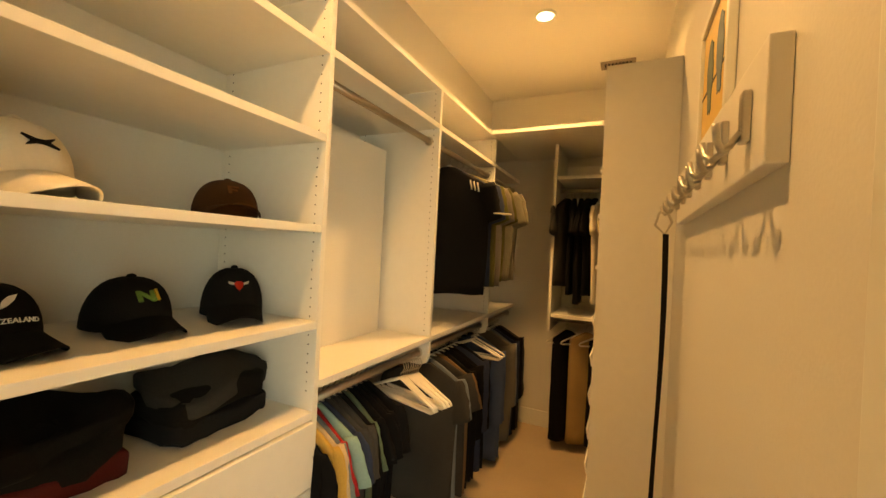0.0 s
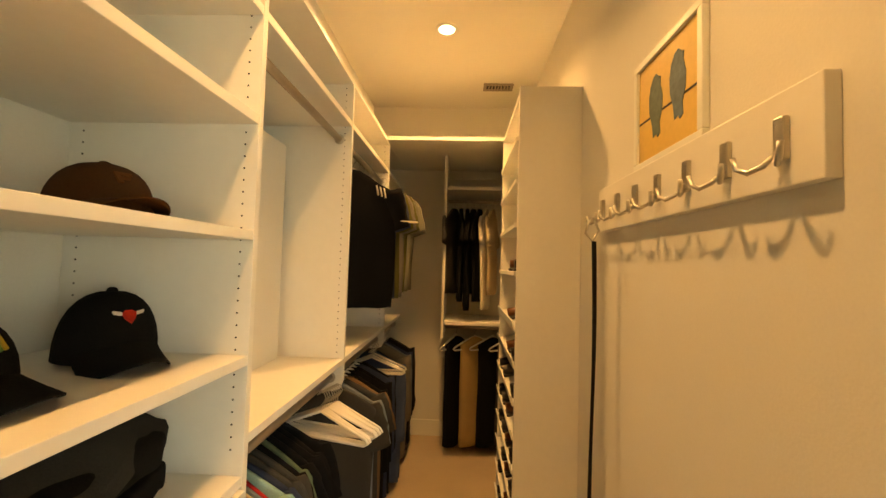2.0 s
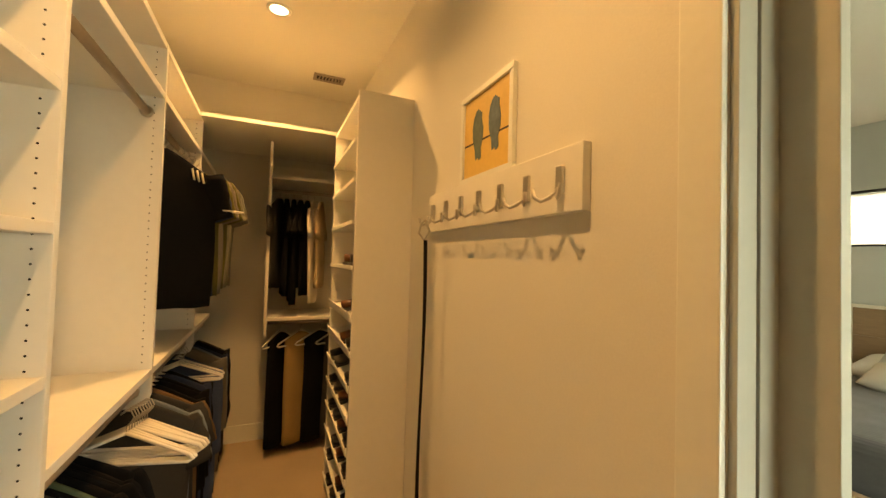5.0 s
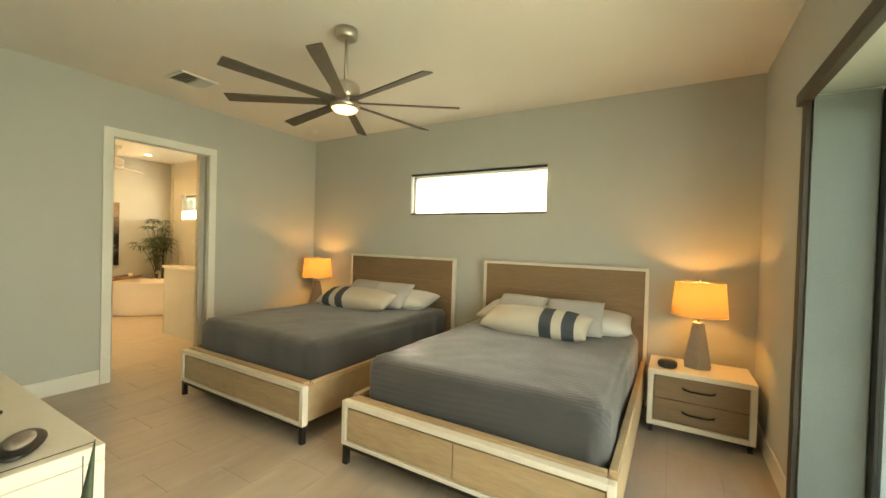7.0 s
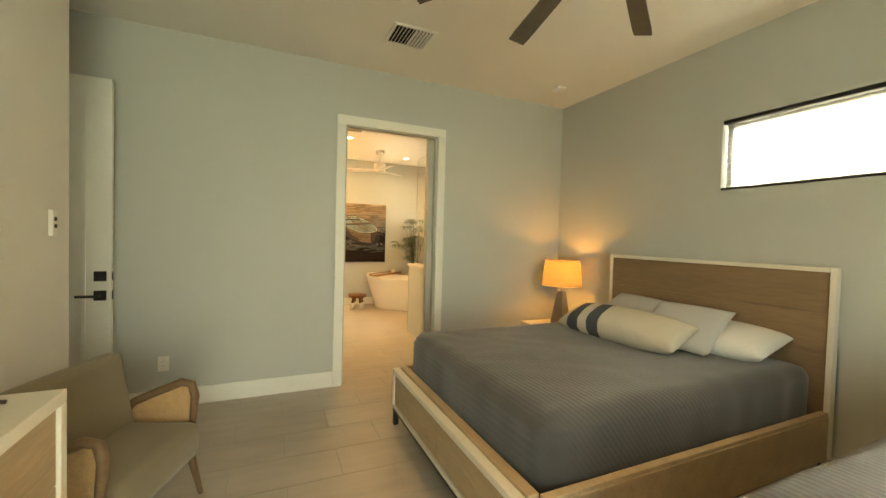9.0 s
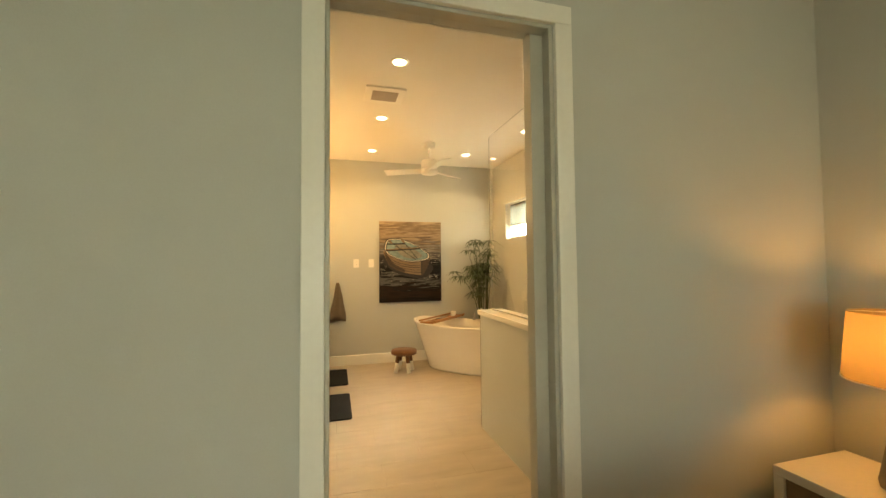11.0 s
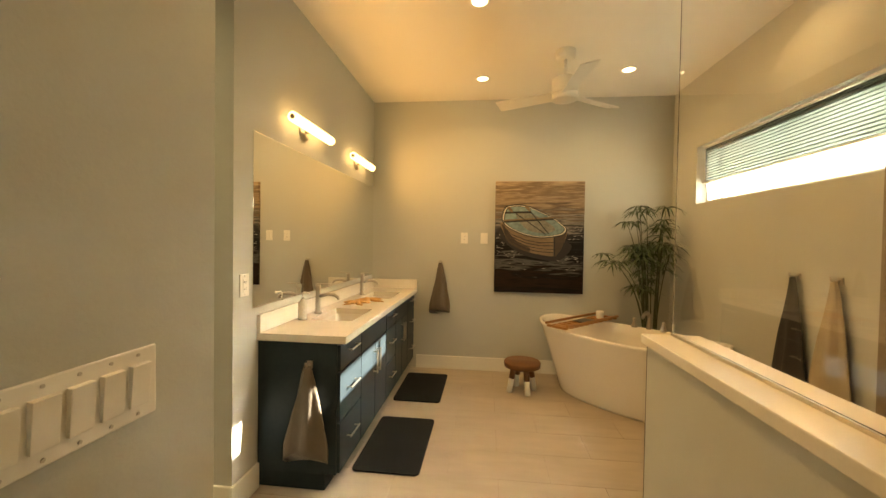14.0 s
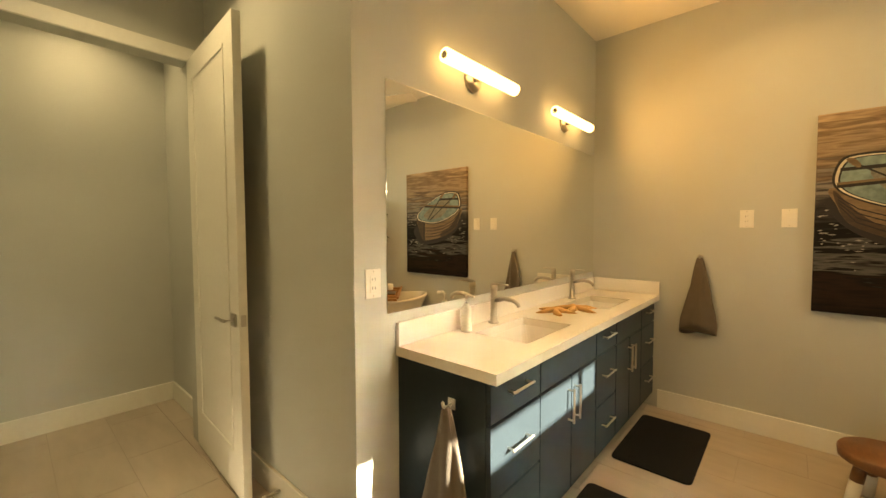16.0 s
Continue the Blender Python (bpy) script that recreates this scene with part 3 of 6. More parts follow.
    # lumbar pillow with two dark bands
    bl = thing("lumbar_pillow", "long cream lumbar pillow with two slate bands", "pillow", pose(2.84, yc + (0.09 if mirrored else 0.02), 0.787) @ pose(0, 0, 0, 0, 0, 90 + (5 if mirrored else -2)) @ pose(0, 0, 0, -22, 0, 0), "bed pillows")
    cuts = [0, 0.10, 0.21, 0.30, 0.41, 1] if not mirrored else [0, 0.59, 0.70, 0.79, 0.90, 1]
    for q in range(5):
        src = cushion(0.92, 0.31, 0.225, 100, 18, 0.25, 9, (cuts[q], cuts[q + 1]))
        dark = q in (1, 3)
        part("band" if dark else "sleeve", src, STRIPE if dark else BOLSTER, bl, "slate-blue band" if dark else "", smooth=True)


bed(2.788, 4.412, QUILT, False)
bed(4.785, 6.41, QUILT, True)


def drawer_unit(name, lab, cat, m, w, d, h, rows, cols, legs, wood=OAK):
    """Front faces -x; w runs along y, d along x from 0 back."""
    root = thing(name, lab, cat, m)
    t = 0.04
    part("top", B(0, -w / 2, h - t, d, w / 2, h, bevel=0.004), CREAM, root)
    part("side", B(0, -w / 2, legs, d, -w / 2 + t, h - t - 0.001, bevel=0.004), CREAM, root)
    part("side", B(0, w / 2 - t, legs, d, w / 2, h - t - 0.001, bevel=0.004), CREAM, root)
    part("bottom", B(0, -w / 2 + t + 0.001, legs, d, w / 2 - t - 0.001, legs + t, bevel=0.004), CREAM, root)
    part("back", B(d - 0.012, -w / 2 + t + 0.001, legs + t + 0.001, d - 0.001, w / 2 - t - 0.001, h - t - 0.002), CREAM, root)
    W, H = w - 2 * t, h - 2 * t - legs
    for r in range(rows):
        for c in range(cols):
            y0 = -w / 2 + t + W * c / cols + 0.003
            z0 = legs + t + H * r / rows + 0.003
            dr = part("drawer", B(0.010, y0, z0, d - 0.03, y0 + W / cols - 0.006, z0 + H / rows - 0.006, bevel=0.002), wood, root, "oak drawer front")
            yc, zc = y0 + W / cols / 2, z0 + H / rows * 0.55
            bm = bmesh.new()
            tube(bm, [(0.012, yc - 0.10, zc), (-0.014, yc - 0.095, zc), (-0.026, yc - 0.055, zc - 0.006), (-0.026, yc + 0.055, zc - 0.006), (-0.014, yc + 0.095, zc), (0.012, yc + 0.10, zc)], 0.0075, 8)
            part("handle", bm, BLACKMETAL, dr, "black bow handle", smooth=True)
    for y in (-w / 2 + 0.03, w / 2 - 0.03):
        for x in (0.03, d - 0.03):
            part("leg", B(x - 0.015, y - 0.015, 0, x + 0.015, y + 0.015, legs, bevel=0.002), BLACKMETAL, root, "black metal foot")
    return root


for yy in (2.405, 6.83):
    drawer_unit("nightstand", "cream nightstand with two oak drawers, black handles", "nightstand", pose(3.04, yy, 0), 0.69, 0.46, 0.50, 2, 1, 0.06, OAKZ)
    lp = thing("table_lamp", "lit table lamp, linen drum shade, faceted concrete base", "lamp", pose(3.3, yy + 0.01, 0.501), "bedside lamps")
    bm = bmesh.new()
    lathe(bm, [(0.10, 0.0), (0.105, 0.03), (0.045, 0.36), (0.03, 0.37)], 6)
    part("base", bm, CONCRETE, lp, "tapered six-sided concrete base")
    part("neck", rod(bmesh.new(), (0, 0, 0.37), (0, 0, 0.44), 0.012), NICKEL, lp, smooth=True)
    bm = bmesh.new()
    lathe(bm, [(0.197, 0.42), (0.172, 0.685)], 40, close=False)
    sh = part("shade", bm, LAMPSHADE, lp, "glowing linen drum shade", smooth=True)
    bm = bmesh.new()
    for z, r in ((0.42, 0.197),):
        tube(bm, [(r * math.cos(2 * math.pi * i / 32), r * math.sin(2 * math.pi * i / 32), z) for i in range(33)], 0.003, 6)
    part("rim", bm, CREAM, sh, smooth=True)
    part("finial", rod(bmesh.new(), (0, 0, 0.686), (0, 0, 0.71), 0.010, 0.006), NICKEL, lp, smooth=True)
    bm = bmesh.new()
    for a in (0, 120, 240):
        rod(bm, (0, 0, 0.686), (0.171 * math.cos(radians(a)), 0.171 * math.sin(radians(a)), 0.686), 0.002, seg=6)
    part("spider", bm, NICKEL, lp)
    point_lamp("bedside_bulb", (3.3, yy + 0.01, 0.501 + 0.57), 0.65, AMBER, 0.035)

ck = thing("alarm_clock", "small black bedside clock on the nightstand", "clock", pose(3.16, 2.62, 0.501, 0, 0, 15))
part("body", lathe(bmesh.new(), [(0.05, 0), (0.058, 0.012), (0.058, 0.04), (0.045, 0.055)], 24, sx=1.0, sy=1.2), BLACKP, ck, smooth=True)
part("dial", B(-0.062, -0.035, 0.014, -0.0585, 0.035, 0.042), BLACKMETAL, ck)
bm = tube(bmesh.new(), [(0.05, -0.03, 0.01), (0.09, -0.08, 0.006), (0.16, -0.10, 0.004), (0.30, -0.09, 0.004), (0.36, -0.09, -0.02)], 0.003, 6)
part("cable", bm, PLASTIC, ck, smooth=True)

# dresser along the closet partition (front faces +x)
ds = drawer_unit("dresser", "long cream dresser with oak drawers, black handles", "dresser", pose(-0.022, 4.545, 0, 0, 0, 180), 1.32, 0.42, 0.885, 3, 1, 0.10, OAK)
part("seam", B(0.012, 0.6285, 0.8854, 0.41, 0.6315, 0.8862), DARKHOLE, ds)
part("seam", B(0.045, 0.6603, 0.12, 0.047, 0.6612, 0.872), DARKHOLE, ds)
tv = thing("television", "thin black flat-screen television on the dresser", "television", pose(-0.37, 4.73, 0.886))
part("panel", B(-0.02, -0.75, 0.06, 0.02, 0.75, 0.78, bevel=0.006), BLACKP, tv)
part("screen", B(0.021, -0.74, 0.07, 0.0225, 0.74, 0.77), BLACKMETAL, tv)
for s in (-1, 1):
    bm = tube(bmesh.new(), [(0, s * 0.40, 0.07), (0.06, s * 0.40, 0.012), (0.25, s * 0.39, 0.005)], 0.006, 6)
    tube(bm, [(0, s * 0.40, 0.07), (-0.03, s * 0.40, 0.012), (-0.06, s * 0.39, 0.005)], 0.006, 6)
    part("foot", bm, BLACKMETAL, tv, smooth=True)
rm = thing("soap_dish", "boat-shaped dark dish with a pale oval lid", "dish", pose(-0.15, 4.02, 0.886, 0, 0, 65))
part("tray", lathe(bmesh.new(), [(0.055, 0), (0.075, 0.012), (0.062, 0.02)], 28, sx=1.3, sy=0.62), BLACKP, rm, smooth=True)
part("lid", lathe(bmesh.new(), [(0.05, 0.0205), (0.05, 0.026), (0.03, 0.03)], 24, sx=1.1, sy=0.55), CONCRETE, rm, smooth=True)

# snake plant beside the dresser
sp = thing("snake_plant", "potted snake plant with stiff dark green blades", "plant", pose(-0.22, 3.52, 0))
part("pot", lathe(bmesh.new(), [(0.10, 0), (0.13, 0.24), (0.12, 0.245), (0.11, 0.20)], 28), POT, sp, smooth=True)
rng = random.Random(4)
for i in range(12):
    a = rng.uniform(0, 6.28)
    rr = rng.uniform(0.01, 0.07)
    hgt = rng.uniform(0.30, 0.48)
    lean = rng.uniform(0.05, 0.15)
    if i < 3:
        a, rr, hgt, lean = ((0.80, 0.02, 0.82, 0.105), (0.02, 0.03, 0.60, 0.20), (-0.28, 0.03, 0.58, 0.255))[i]
    bm = bmesh.new()
    prev = None
    for k in range(9):
        u = k / 8
        wdt = 0.028 * (1 - u ** 3) * (0.6 + 0.8 * u if u < 0.5 else 1.0) + 0.001
        c = Vector((math.cos(a) * (rr + lean * u * u), math.sin(a) * (rr + lean * u * u), 0.2 + hgt * u))
        sd = Vector((-math.sin(a), math.cos(a), 0)) * wdt
        fw = Vector((math.cos(a), math.sin(a), 0)) * 0.008 * (1 - u)
        row = [bm.verts.new(c - sd), bm.verts.new(c + fw), bm.verts.new(c + sd), bm.verts.new(c - fw)]
        if prev:
            for q in range(4):
                bm.faces.new((prev[q], prev[(q + 1) % 4], row[(q + 1) % 4], row[q]))
        prev = row
    part("leaf", bm, SNAKE, sp, smooth=True)

# armchair
DRIFT = mat("weathered_brown_wood", (0.17, 0.105, 0.055), 0.5, var=0.2, scale=3, fine=20, bump=0.1, stretch=(6, 1, 6))
ch = thing("armchair", "mid-century armchair, olive upholstery, walnut arms with cane", "armchair", pose(-0.17, 5.87, 0, 0, 0, -20))
part("seat", B(-0.10, -0.275, 0.21, 0.32, 0.275, 0.39, bevel=0.05), OLIVE, ch, smooth=True)
bm = B(-0.055, -0.285, -0.04, 0.055, 0.285, 0.41, bevel=0.045)
bmesh.ops.transform(bm, matrix=pose(-0.06, 0, 0.34, 0, -10, 0), verts=bm.verts[:])
part("backrest", bm, OLIVE, ch, smooth=True)
for s in (-1, 1):
    y = s * 0.305
    pts = [(-0.10, y, 0.30), (-0.08, y, 0.42), (-0.04, y, 0.47), (0.08, y, 0.525), (0.20, y, 0.575), (0.25, y, 0.565), (0.268, y, 0.50), (0.25, y, 0.30), (-0.10, y, 0.30)]
    bm = tube(bmesh.new(), pts, 0.021, 10)
    ar = part("arm", bm, DRIFT, ch, "rounded brown arm loop", smooth=True)
    out = [(-0.09, 0.31), (-0.07, 0.415), (-0.03, 0.46), (0.08, 0.51), (0.19, 0.558), (0.235, 0.55), (0.252, 0.49), (0.235, 0.31)]
    part("cane", slab(bmesh.new(), out, "y", y - 0.006, y + 0.006), RATTAN, ar, "woven cane infill")
    for x, dx in ((0.27, 0.05), (-0.06, -0.07)):
        part("leg", rod(bmesh.new(), (x, s * 0.24, 0.27), (x + dx, s * 0.27, 0.0), 0.022, 0.012), DRIFT, ch, "tapered brown leg", smooth=True)

# entry door, swung open against the wall
dr = thing("door_2", "white panelled entry door standing open, dark square locks", "door", pose(-1.42, 7.14, 0.012))
tagged(dr, kind="structure")
bm = B(0, -0.02, 0, 0.94, 0.02, 2.40, bevel=0.003)
part("slab", bm, TRIM, dr)
for x0, x1, z0, z1 in ((0.14, 0.80, 0.22, 2.26),):
    bm = bmesh.new()
    for a in ((x0, z0, x1, z0 + 0.025), (x0, z1 - 0.025, x1, z1), (x0, z0 + 0.025, x0 + 0.025, z1 - 0.025), (x1 - 0.025, z0 + 0.025, x1, z1 - 0.025)):
        box(bm, a[0], -0.026, a[1], a[2], -0.0205, a[3], 0.002)
    part("panel_moulding", bm, TRIM, dr)
for z, nm in ((0.895, "lever_plate"), (1.03, "deadbolt")):
    p = part(nm, B(0.845, -0.032, z - 0.035, 0.915, -0.0205, z + 0.035, bevel=0.003), BLACKMETAL, dr, "dark square lock plate")
    if z < 1:
        part("lever", tube(bmesh.new(), [(0.88, -0.03, z), (0.88, -0.07, z), (0.86, -0.075, z), (0.76, -0.075, z)], 0.009, 8), BLACKMETAL, p, smooth=True)
    part("latch_plate", B(0.9405, -0.012, z - 0.03, 0.9425, 0.012, z + 0.03), BLACKMETAL, dr)
th = thing("remote_holder", "small white remote in a wall cradle", "remote", pose(-0.449, 6.20, 1.33))
part("body", B(0, -0.024, 0, 0.02, 0.024, 0.13, bevel=0.006), PLASTIC, th)
for z in (0.05, 0.085):
    part("button", rod(bmesh.new(), (0.0205, 0, z), (0.024, 0, z), 0.011, seg=16), BLACKP, th)


def wall_plate(name, m, kinds, lab, cat):
    """Plate in the local xz plane, facing -y."""
    n = len(kinds)
    w = 0.045 * n + 0.03
    p = thing(name, lab, cat, m)
    part("plate", B(-w / 2, -0.006, -0.058, w / 2, 0.0, 0.058, bevel=0.0025), PLASTIC, p)
    for i, k in enumerate(kinds):
        x = (i - (n - 1) / 2) * 0.046
        if k == "s":
            bm = B(-0.017, -0.006, -0.034, 0.017, 0.004, 0.034, bevel=0.001)
            bmesh.ops.transform(bm, matrix=pose(x, -0.007, 0, 4), verts=bm.verts[:])
            part("rocker", bm, PLASTIC, p)
        else:
            q = part("socket", B(x - 0.017, -0.009, -0.034, x + 0.017, -0.0065, 0.034, bevel=0.001), PLASTIC, p)
            for z in (-0.018, 0.016):
                bm = B(x - 0.008, -0.0098, z - 0.004, x - 0.006, -0.0092, z + 0.006)
                box(bm, x + 0.005, -0.0098, z - 0.004, x + 0.007, -0.0092, z + 0.006)
                part("slot", bm, BLACKP, q)
        for z in (-0.048, 0.048):
            part("screw", rod(bmesh.new(), (x, -0.0062, z), (x, -0.0075, z), 0.003, seg=8), NICKEL, p)
    return p


wall_plate("wall_outlet", pose(-0.2, 7.269, 0.345), "o", "white wall outlet plate", "outlet")


def vent(name, m, w, d, lab, n=9, finish=None):
    """Ceiling register hanging just below z = 0 of its pose."""
    v = thing(name, lab, "vent", m)
    bm = B(-w / 2, -d / 2, -0.012, w / 2, -d / 2 + 0.025, 0, bevel=0.003)
    box(bm, -w / 2, d / 2 - 0.025, -0.012, w / 2, d / 2, 0, 0.003)
    box(bm, -w / 2, -d / 2 + 0.025, -0.012, -w / 2 + 0.025, d / 2 - 0.025, 0, 0.003)
    box(bm, w / 2 - 0.025, -d / 2 + 0.025, -0.012, w / 2, d / 2 - 0.025, 0, 0.003)
    part("frame", bm, finish or TRIM, v)
    part("backing", B(-w / 2 + 0.026, -d / 2 + 0.026, -0.003, w / 2 - 0.026, d / 2 - 0.026, -0.001), DARKHOLE, v)
    for i in range(n):
        x = -w / 2 + 0.045 + (w - 0.09) * i / (n - 1)
        bm = B(-0.0012, -d / 2 + 0.027, -0.009, 0.0012, d / 2 - 0.027, 0.009)
        bmesh.ops.transform(bm, matrix=pose(x, 0, -0.012, 0, 40 if i < n / 2 else -40, 0), verts=bm.verts[:])
        part("slat", bm, finish or TRIM, v)
    return v


vent("ceiling_vent", pose(1.49, 6.54, CB), 0.33, 0.31, "white slatted ceiling air register", 10)
sd = thing("smoke_detector", "round white smoke detector on the ceiling", "smoke detector", pose(3.14, 6.80, CB))
part("body", lathe(bmesh.new(), [(0.045, -0.04), (0.06, -0.03), (0.065, 0.0)], 28), PLASTIC, sd, smooth=True)


def blade_mesh(L0, L1, w0, w1, tilt, th=0.008):
    bm = bmesh.new()
    prev = None
    for k in range(11):
        u = k / 10
        x = L0 + (L1 - L0) * u
        w = w0 + (w1 - w0) * u
        if u == 1:
            w *= 0.93
        row = []
        for s, h in ((-1, -1), (1, -1), (1, 1), (-1, 1)):
            y, z = s * w / 2, h * th / 2
            ca, sa = math.cos(radians(tilt)), math.sin(radians(tilt))
            row.append(bm.verts.new((x, y * ca - z * sa, y * sa + z * ca)))
        if prev:
            for q in range(4):
                bm.faces.new((prev[q], prev[(q + 1) % 4], row[(q + 1) % 4], row[q]))
        else:
            bm.faces.new(row)
        prev = row
    bm.faces.new(prev[::-1])
    return bm


def ceiling_fan(name, lab, x, y, zc, drop, n, R, w0, w1, metal, blade, rot, light):
    f = thing(name, lab, "ceiling fan", pose(x, y, zc, 0, 0, rot))
    part("canopy", lathe(bmesh.new(), [(0.055, -0.07), (0.072, -0.06), (0.075, 0.0)], 28), metal, f, smooth=True)
    part("downrod", rod(bmesh.new(), (0, 0, -drop + 0.12), (0, 0, -0.07), 0.012), metal, f, smooth=True)
    part("motor", lathe(bmesh.new(), [(0.085, -drop), (0.10, -drop + 0.02), (0.10, -drop + 0.10), (0.085, -drop + 0.115), (0.03, -drop + 0.13)], 32), metal, f, smooth=True)
    me = mesh("blade", blade_mesh(0.09, R, w0, w1, 14), blade)
    for i in range(n):
        b = new("blade", me)
        b.parent = f
        b.matrix_basis = pose(0, 0, -drop - 0.012, 0, 0, 360 / n * i)
    part("light_ring", lathe(bmesh.new(), [(0.09, -drop - 0.055), (0.10, -drop - 0.05), (0.10, -drop - 0.002), (0.085, -drop - 0.001)], 32), metal, f, smooth=True)
    if light:
        part("lens", lathe(bmesh.new(), [(0.03, -drop - 0.085), (0.07, -drop - 0.075), (0.088, -drop - 0.056)], 32), FANBULB, f, "lit frosted lens", smooth=True)
    return f


ceiling_fan("ceiling_fan", "eight-blade ceiling fan with weathered blades, lit lens", 1.53, 4.61, CB, 0.49, 8, 0.80, 0.062, 0.088, NICKEL, FANWOOD, 34, True)
area_lamp("fan_light", look((1.53, 4.61, CB - 0.59), (1.53, 4.61, 0)), 0.16, 0.16, 0.56, WARM, "DISK")
# ---------------------------------------------------------------- bathroom things
YV0, YV1, XF = 9.33, 11.484, 0.94
va = thing("vanity_cabinet", "navy double vanity cabinet with drawers, doors, steel pulls", "vanity", pose(0.47, YV0, 0))
LV = YV1 - YV0
part("body", B(0.0, 0.021, 0.10, XF - 0.49, LV - 0.021, 0.69, bevel=0.002), NAVY, va)
part("end_panel", B(0.0, 0.0, 0.10, XF - 0.49, 0.02, 0.818, bevel=0.002), NAVY, va)
part("end_panel", B(0.0, LV - 0.02, 0.10, XF - 0.49, LV, 0.818, bevel=0.002), NAVY, va)
part("front_rail", B(XF - 0.515, 0.021, 0.691, XF - 0.49, LV - 0.021, 0.818), NAVY, va)
part("plinth", B(0.0, 0.02, 0.0, XF - 0.56, LV - 0.0, 0.0995), NAVY, va)
xf0, xf1 = XF - 0.489, XF - 0.470


def pull(bm, x, y, z, l, upright):
    d = (0, 0, l / 2) if upright else (0, l / 2, 0)
    a, b = Vector((x + 0.028, y, z)) - Vector(d), Vector((x + 0.028, y, z)) + Vector(d)
    e = Vector(d).normalized() * 0.012
    rod(bm, a - e, b + e, 0.006, seg=4)
    rod(bm, Vector((x, a.y, a.z)), a, 0.005, seg=4)
    rod(bm, Vector((x, b.y, b.z)), b, 0.005, seg=4)
    return bm


def front(y0, y1, z0, z1, kind):
    f = part("door" if kind.startswith("d") else "drawer", B(xf0, y0 + 0.003, z0 + 0.003, xf1, y1 - 0.003, z1 - 0.003, bevel=0.002), NAVY, va)
    if kind == "drawer":
        part("handle", pull(bmesh.new(), xf1, (y0 + y1) / 2, (z0 + z1) / 2 + 0.02, 0.13, False), NICKEL, f, "brushed steel bar pull")
    if kind in ("dl", "dr"):
        part("handle", pull(bmesh.new(), xf1, y1 - 0.035 if kind == "dl" else y0 + 0.035, z1 - 0.13, 0.14, True), NICKEL, f, "brushed steel bar pull")


Y = 0.0
for kind, w in (("3", 0.36), ("D", 0.62), ("3", 0.32), ("D", 0.52), ("3", LV - 1.82)):
    if kind == "3":
        for z0, z1 in ((0.665, 0.81), (0.39, 0.66), (0.11, 0.385)):
            front(Y, Y + w, z0, z1, "drawer")
    else:
        f = part("false_front", B(xf0, Y + 0.003, 0.668, xf1, Y + w - 0.003, 0.807, bevel=0.002), NAVY, va)
        front(Y, Y + w / 2, 0.11, 0.66, "dl")
        front(Y + w / 2, Y + w, 0.11, 0.66, "dr")
    Y += w

ct = thing("vanity_counter", "white quartz vanity counter with undermount sinks, backsplash", "countertop", pose(0.47, YV0 - 0.012, 0.82))
LC = 11.486 - (YV0 - 0.012)
SK = [(0.387, 0.837), (1.367, 1.817)]
SX0, SX1, D = 0.12, 0.40, 0.503
bm = B(0, 0, 0, SX0, LC, 0.04)
box(bm, SX1, 0, 0, D, LC, 0.04)
y = 0
for a, b in SK + [(LC, LC)]:
    box(bm, SX0, y, 0, SX1, a, 0.04)
    y = b
bmesh.ops.remove_doubles(bm, verts=bm.verts[:], dist=0.0003)
part("slab", bm, QUARTZ, ct)
part("backsplash", B(0.0, 0.0, 0.0405, 0.02, LC, 0.14, bevel=0.002), QUARTZ, ct)
part("side_splash", B(0.021, LC - 0.02, 0.0405, D, LC, 0.14, bevel=0.002), QUARTZ, ct)
for a, b in SK:
    bm = bmesh.new()
    outer = rounded(SX0 - 0.004, a - 0.004, SX1 + 0.004, b + 0.004, 0.03, 4)
    inner = rounded(SX0 + 0.02, a + 0.02, SX1 - 0.02, b - 0.02, 0.05, 4)
    r1 = [bm.verts.new((u, v, -0.001)) for u, v in outer]
    r2 = [bm.verts.new((u, v, -0.12)) for u, v in inner]
    n = len(r1)
    for i in range(n):
        bm.faces.new((r1[i], r1[(i + 1) % n], r2[(i + 1) % n], r2[i]))
    bm.faces.new(r2)
    s = part("sink", bm, PORCELAIN, ct, "white rectangular undermount basin", smooth=False)
    part("drain", rod(bmesh.new(), ((SX0 + SX1) / 2, (a + b) / 2, -0.119), ((SX0 + SX1) / 2, (a + b) / 2, -0.115), 0.022), NICKEL, s, smooth=True)
    fc = thing("faucet", "brushed nickel single-hole faucet behind the basin", "faucet", pose(0.47 + 0.075, YV0 - 0.012 + (a + b) / 2, 0.8605), "vanity faucets")
    part("body", lathe(bmesh.new(), [(0.028, 0), (0.028, 0.008), (0.018, 0.014), (0.017, 0.17), (0.019, 0.175), (0.019, 0.20)], 20), NICKEL, fc, smooth=True)
    part("spout", tube(bmesh.new(), [(0.01, 0, 0.12), (0.07, 0, 0.135), (0.12, 0, 0.13), (0.145, 0, 0.115), (0.15, 0, 0.10)], 0.013, 10, 0.010), NICKEL, fc, smooth=True)
    part("lever", B(-0.012, -0.008, 0.201, 0.085, 0.008, 0.209, bevel=0.002), NICKEL, fc)


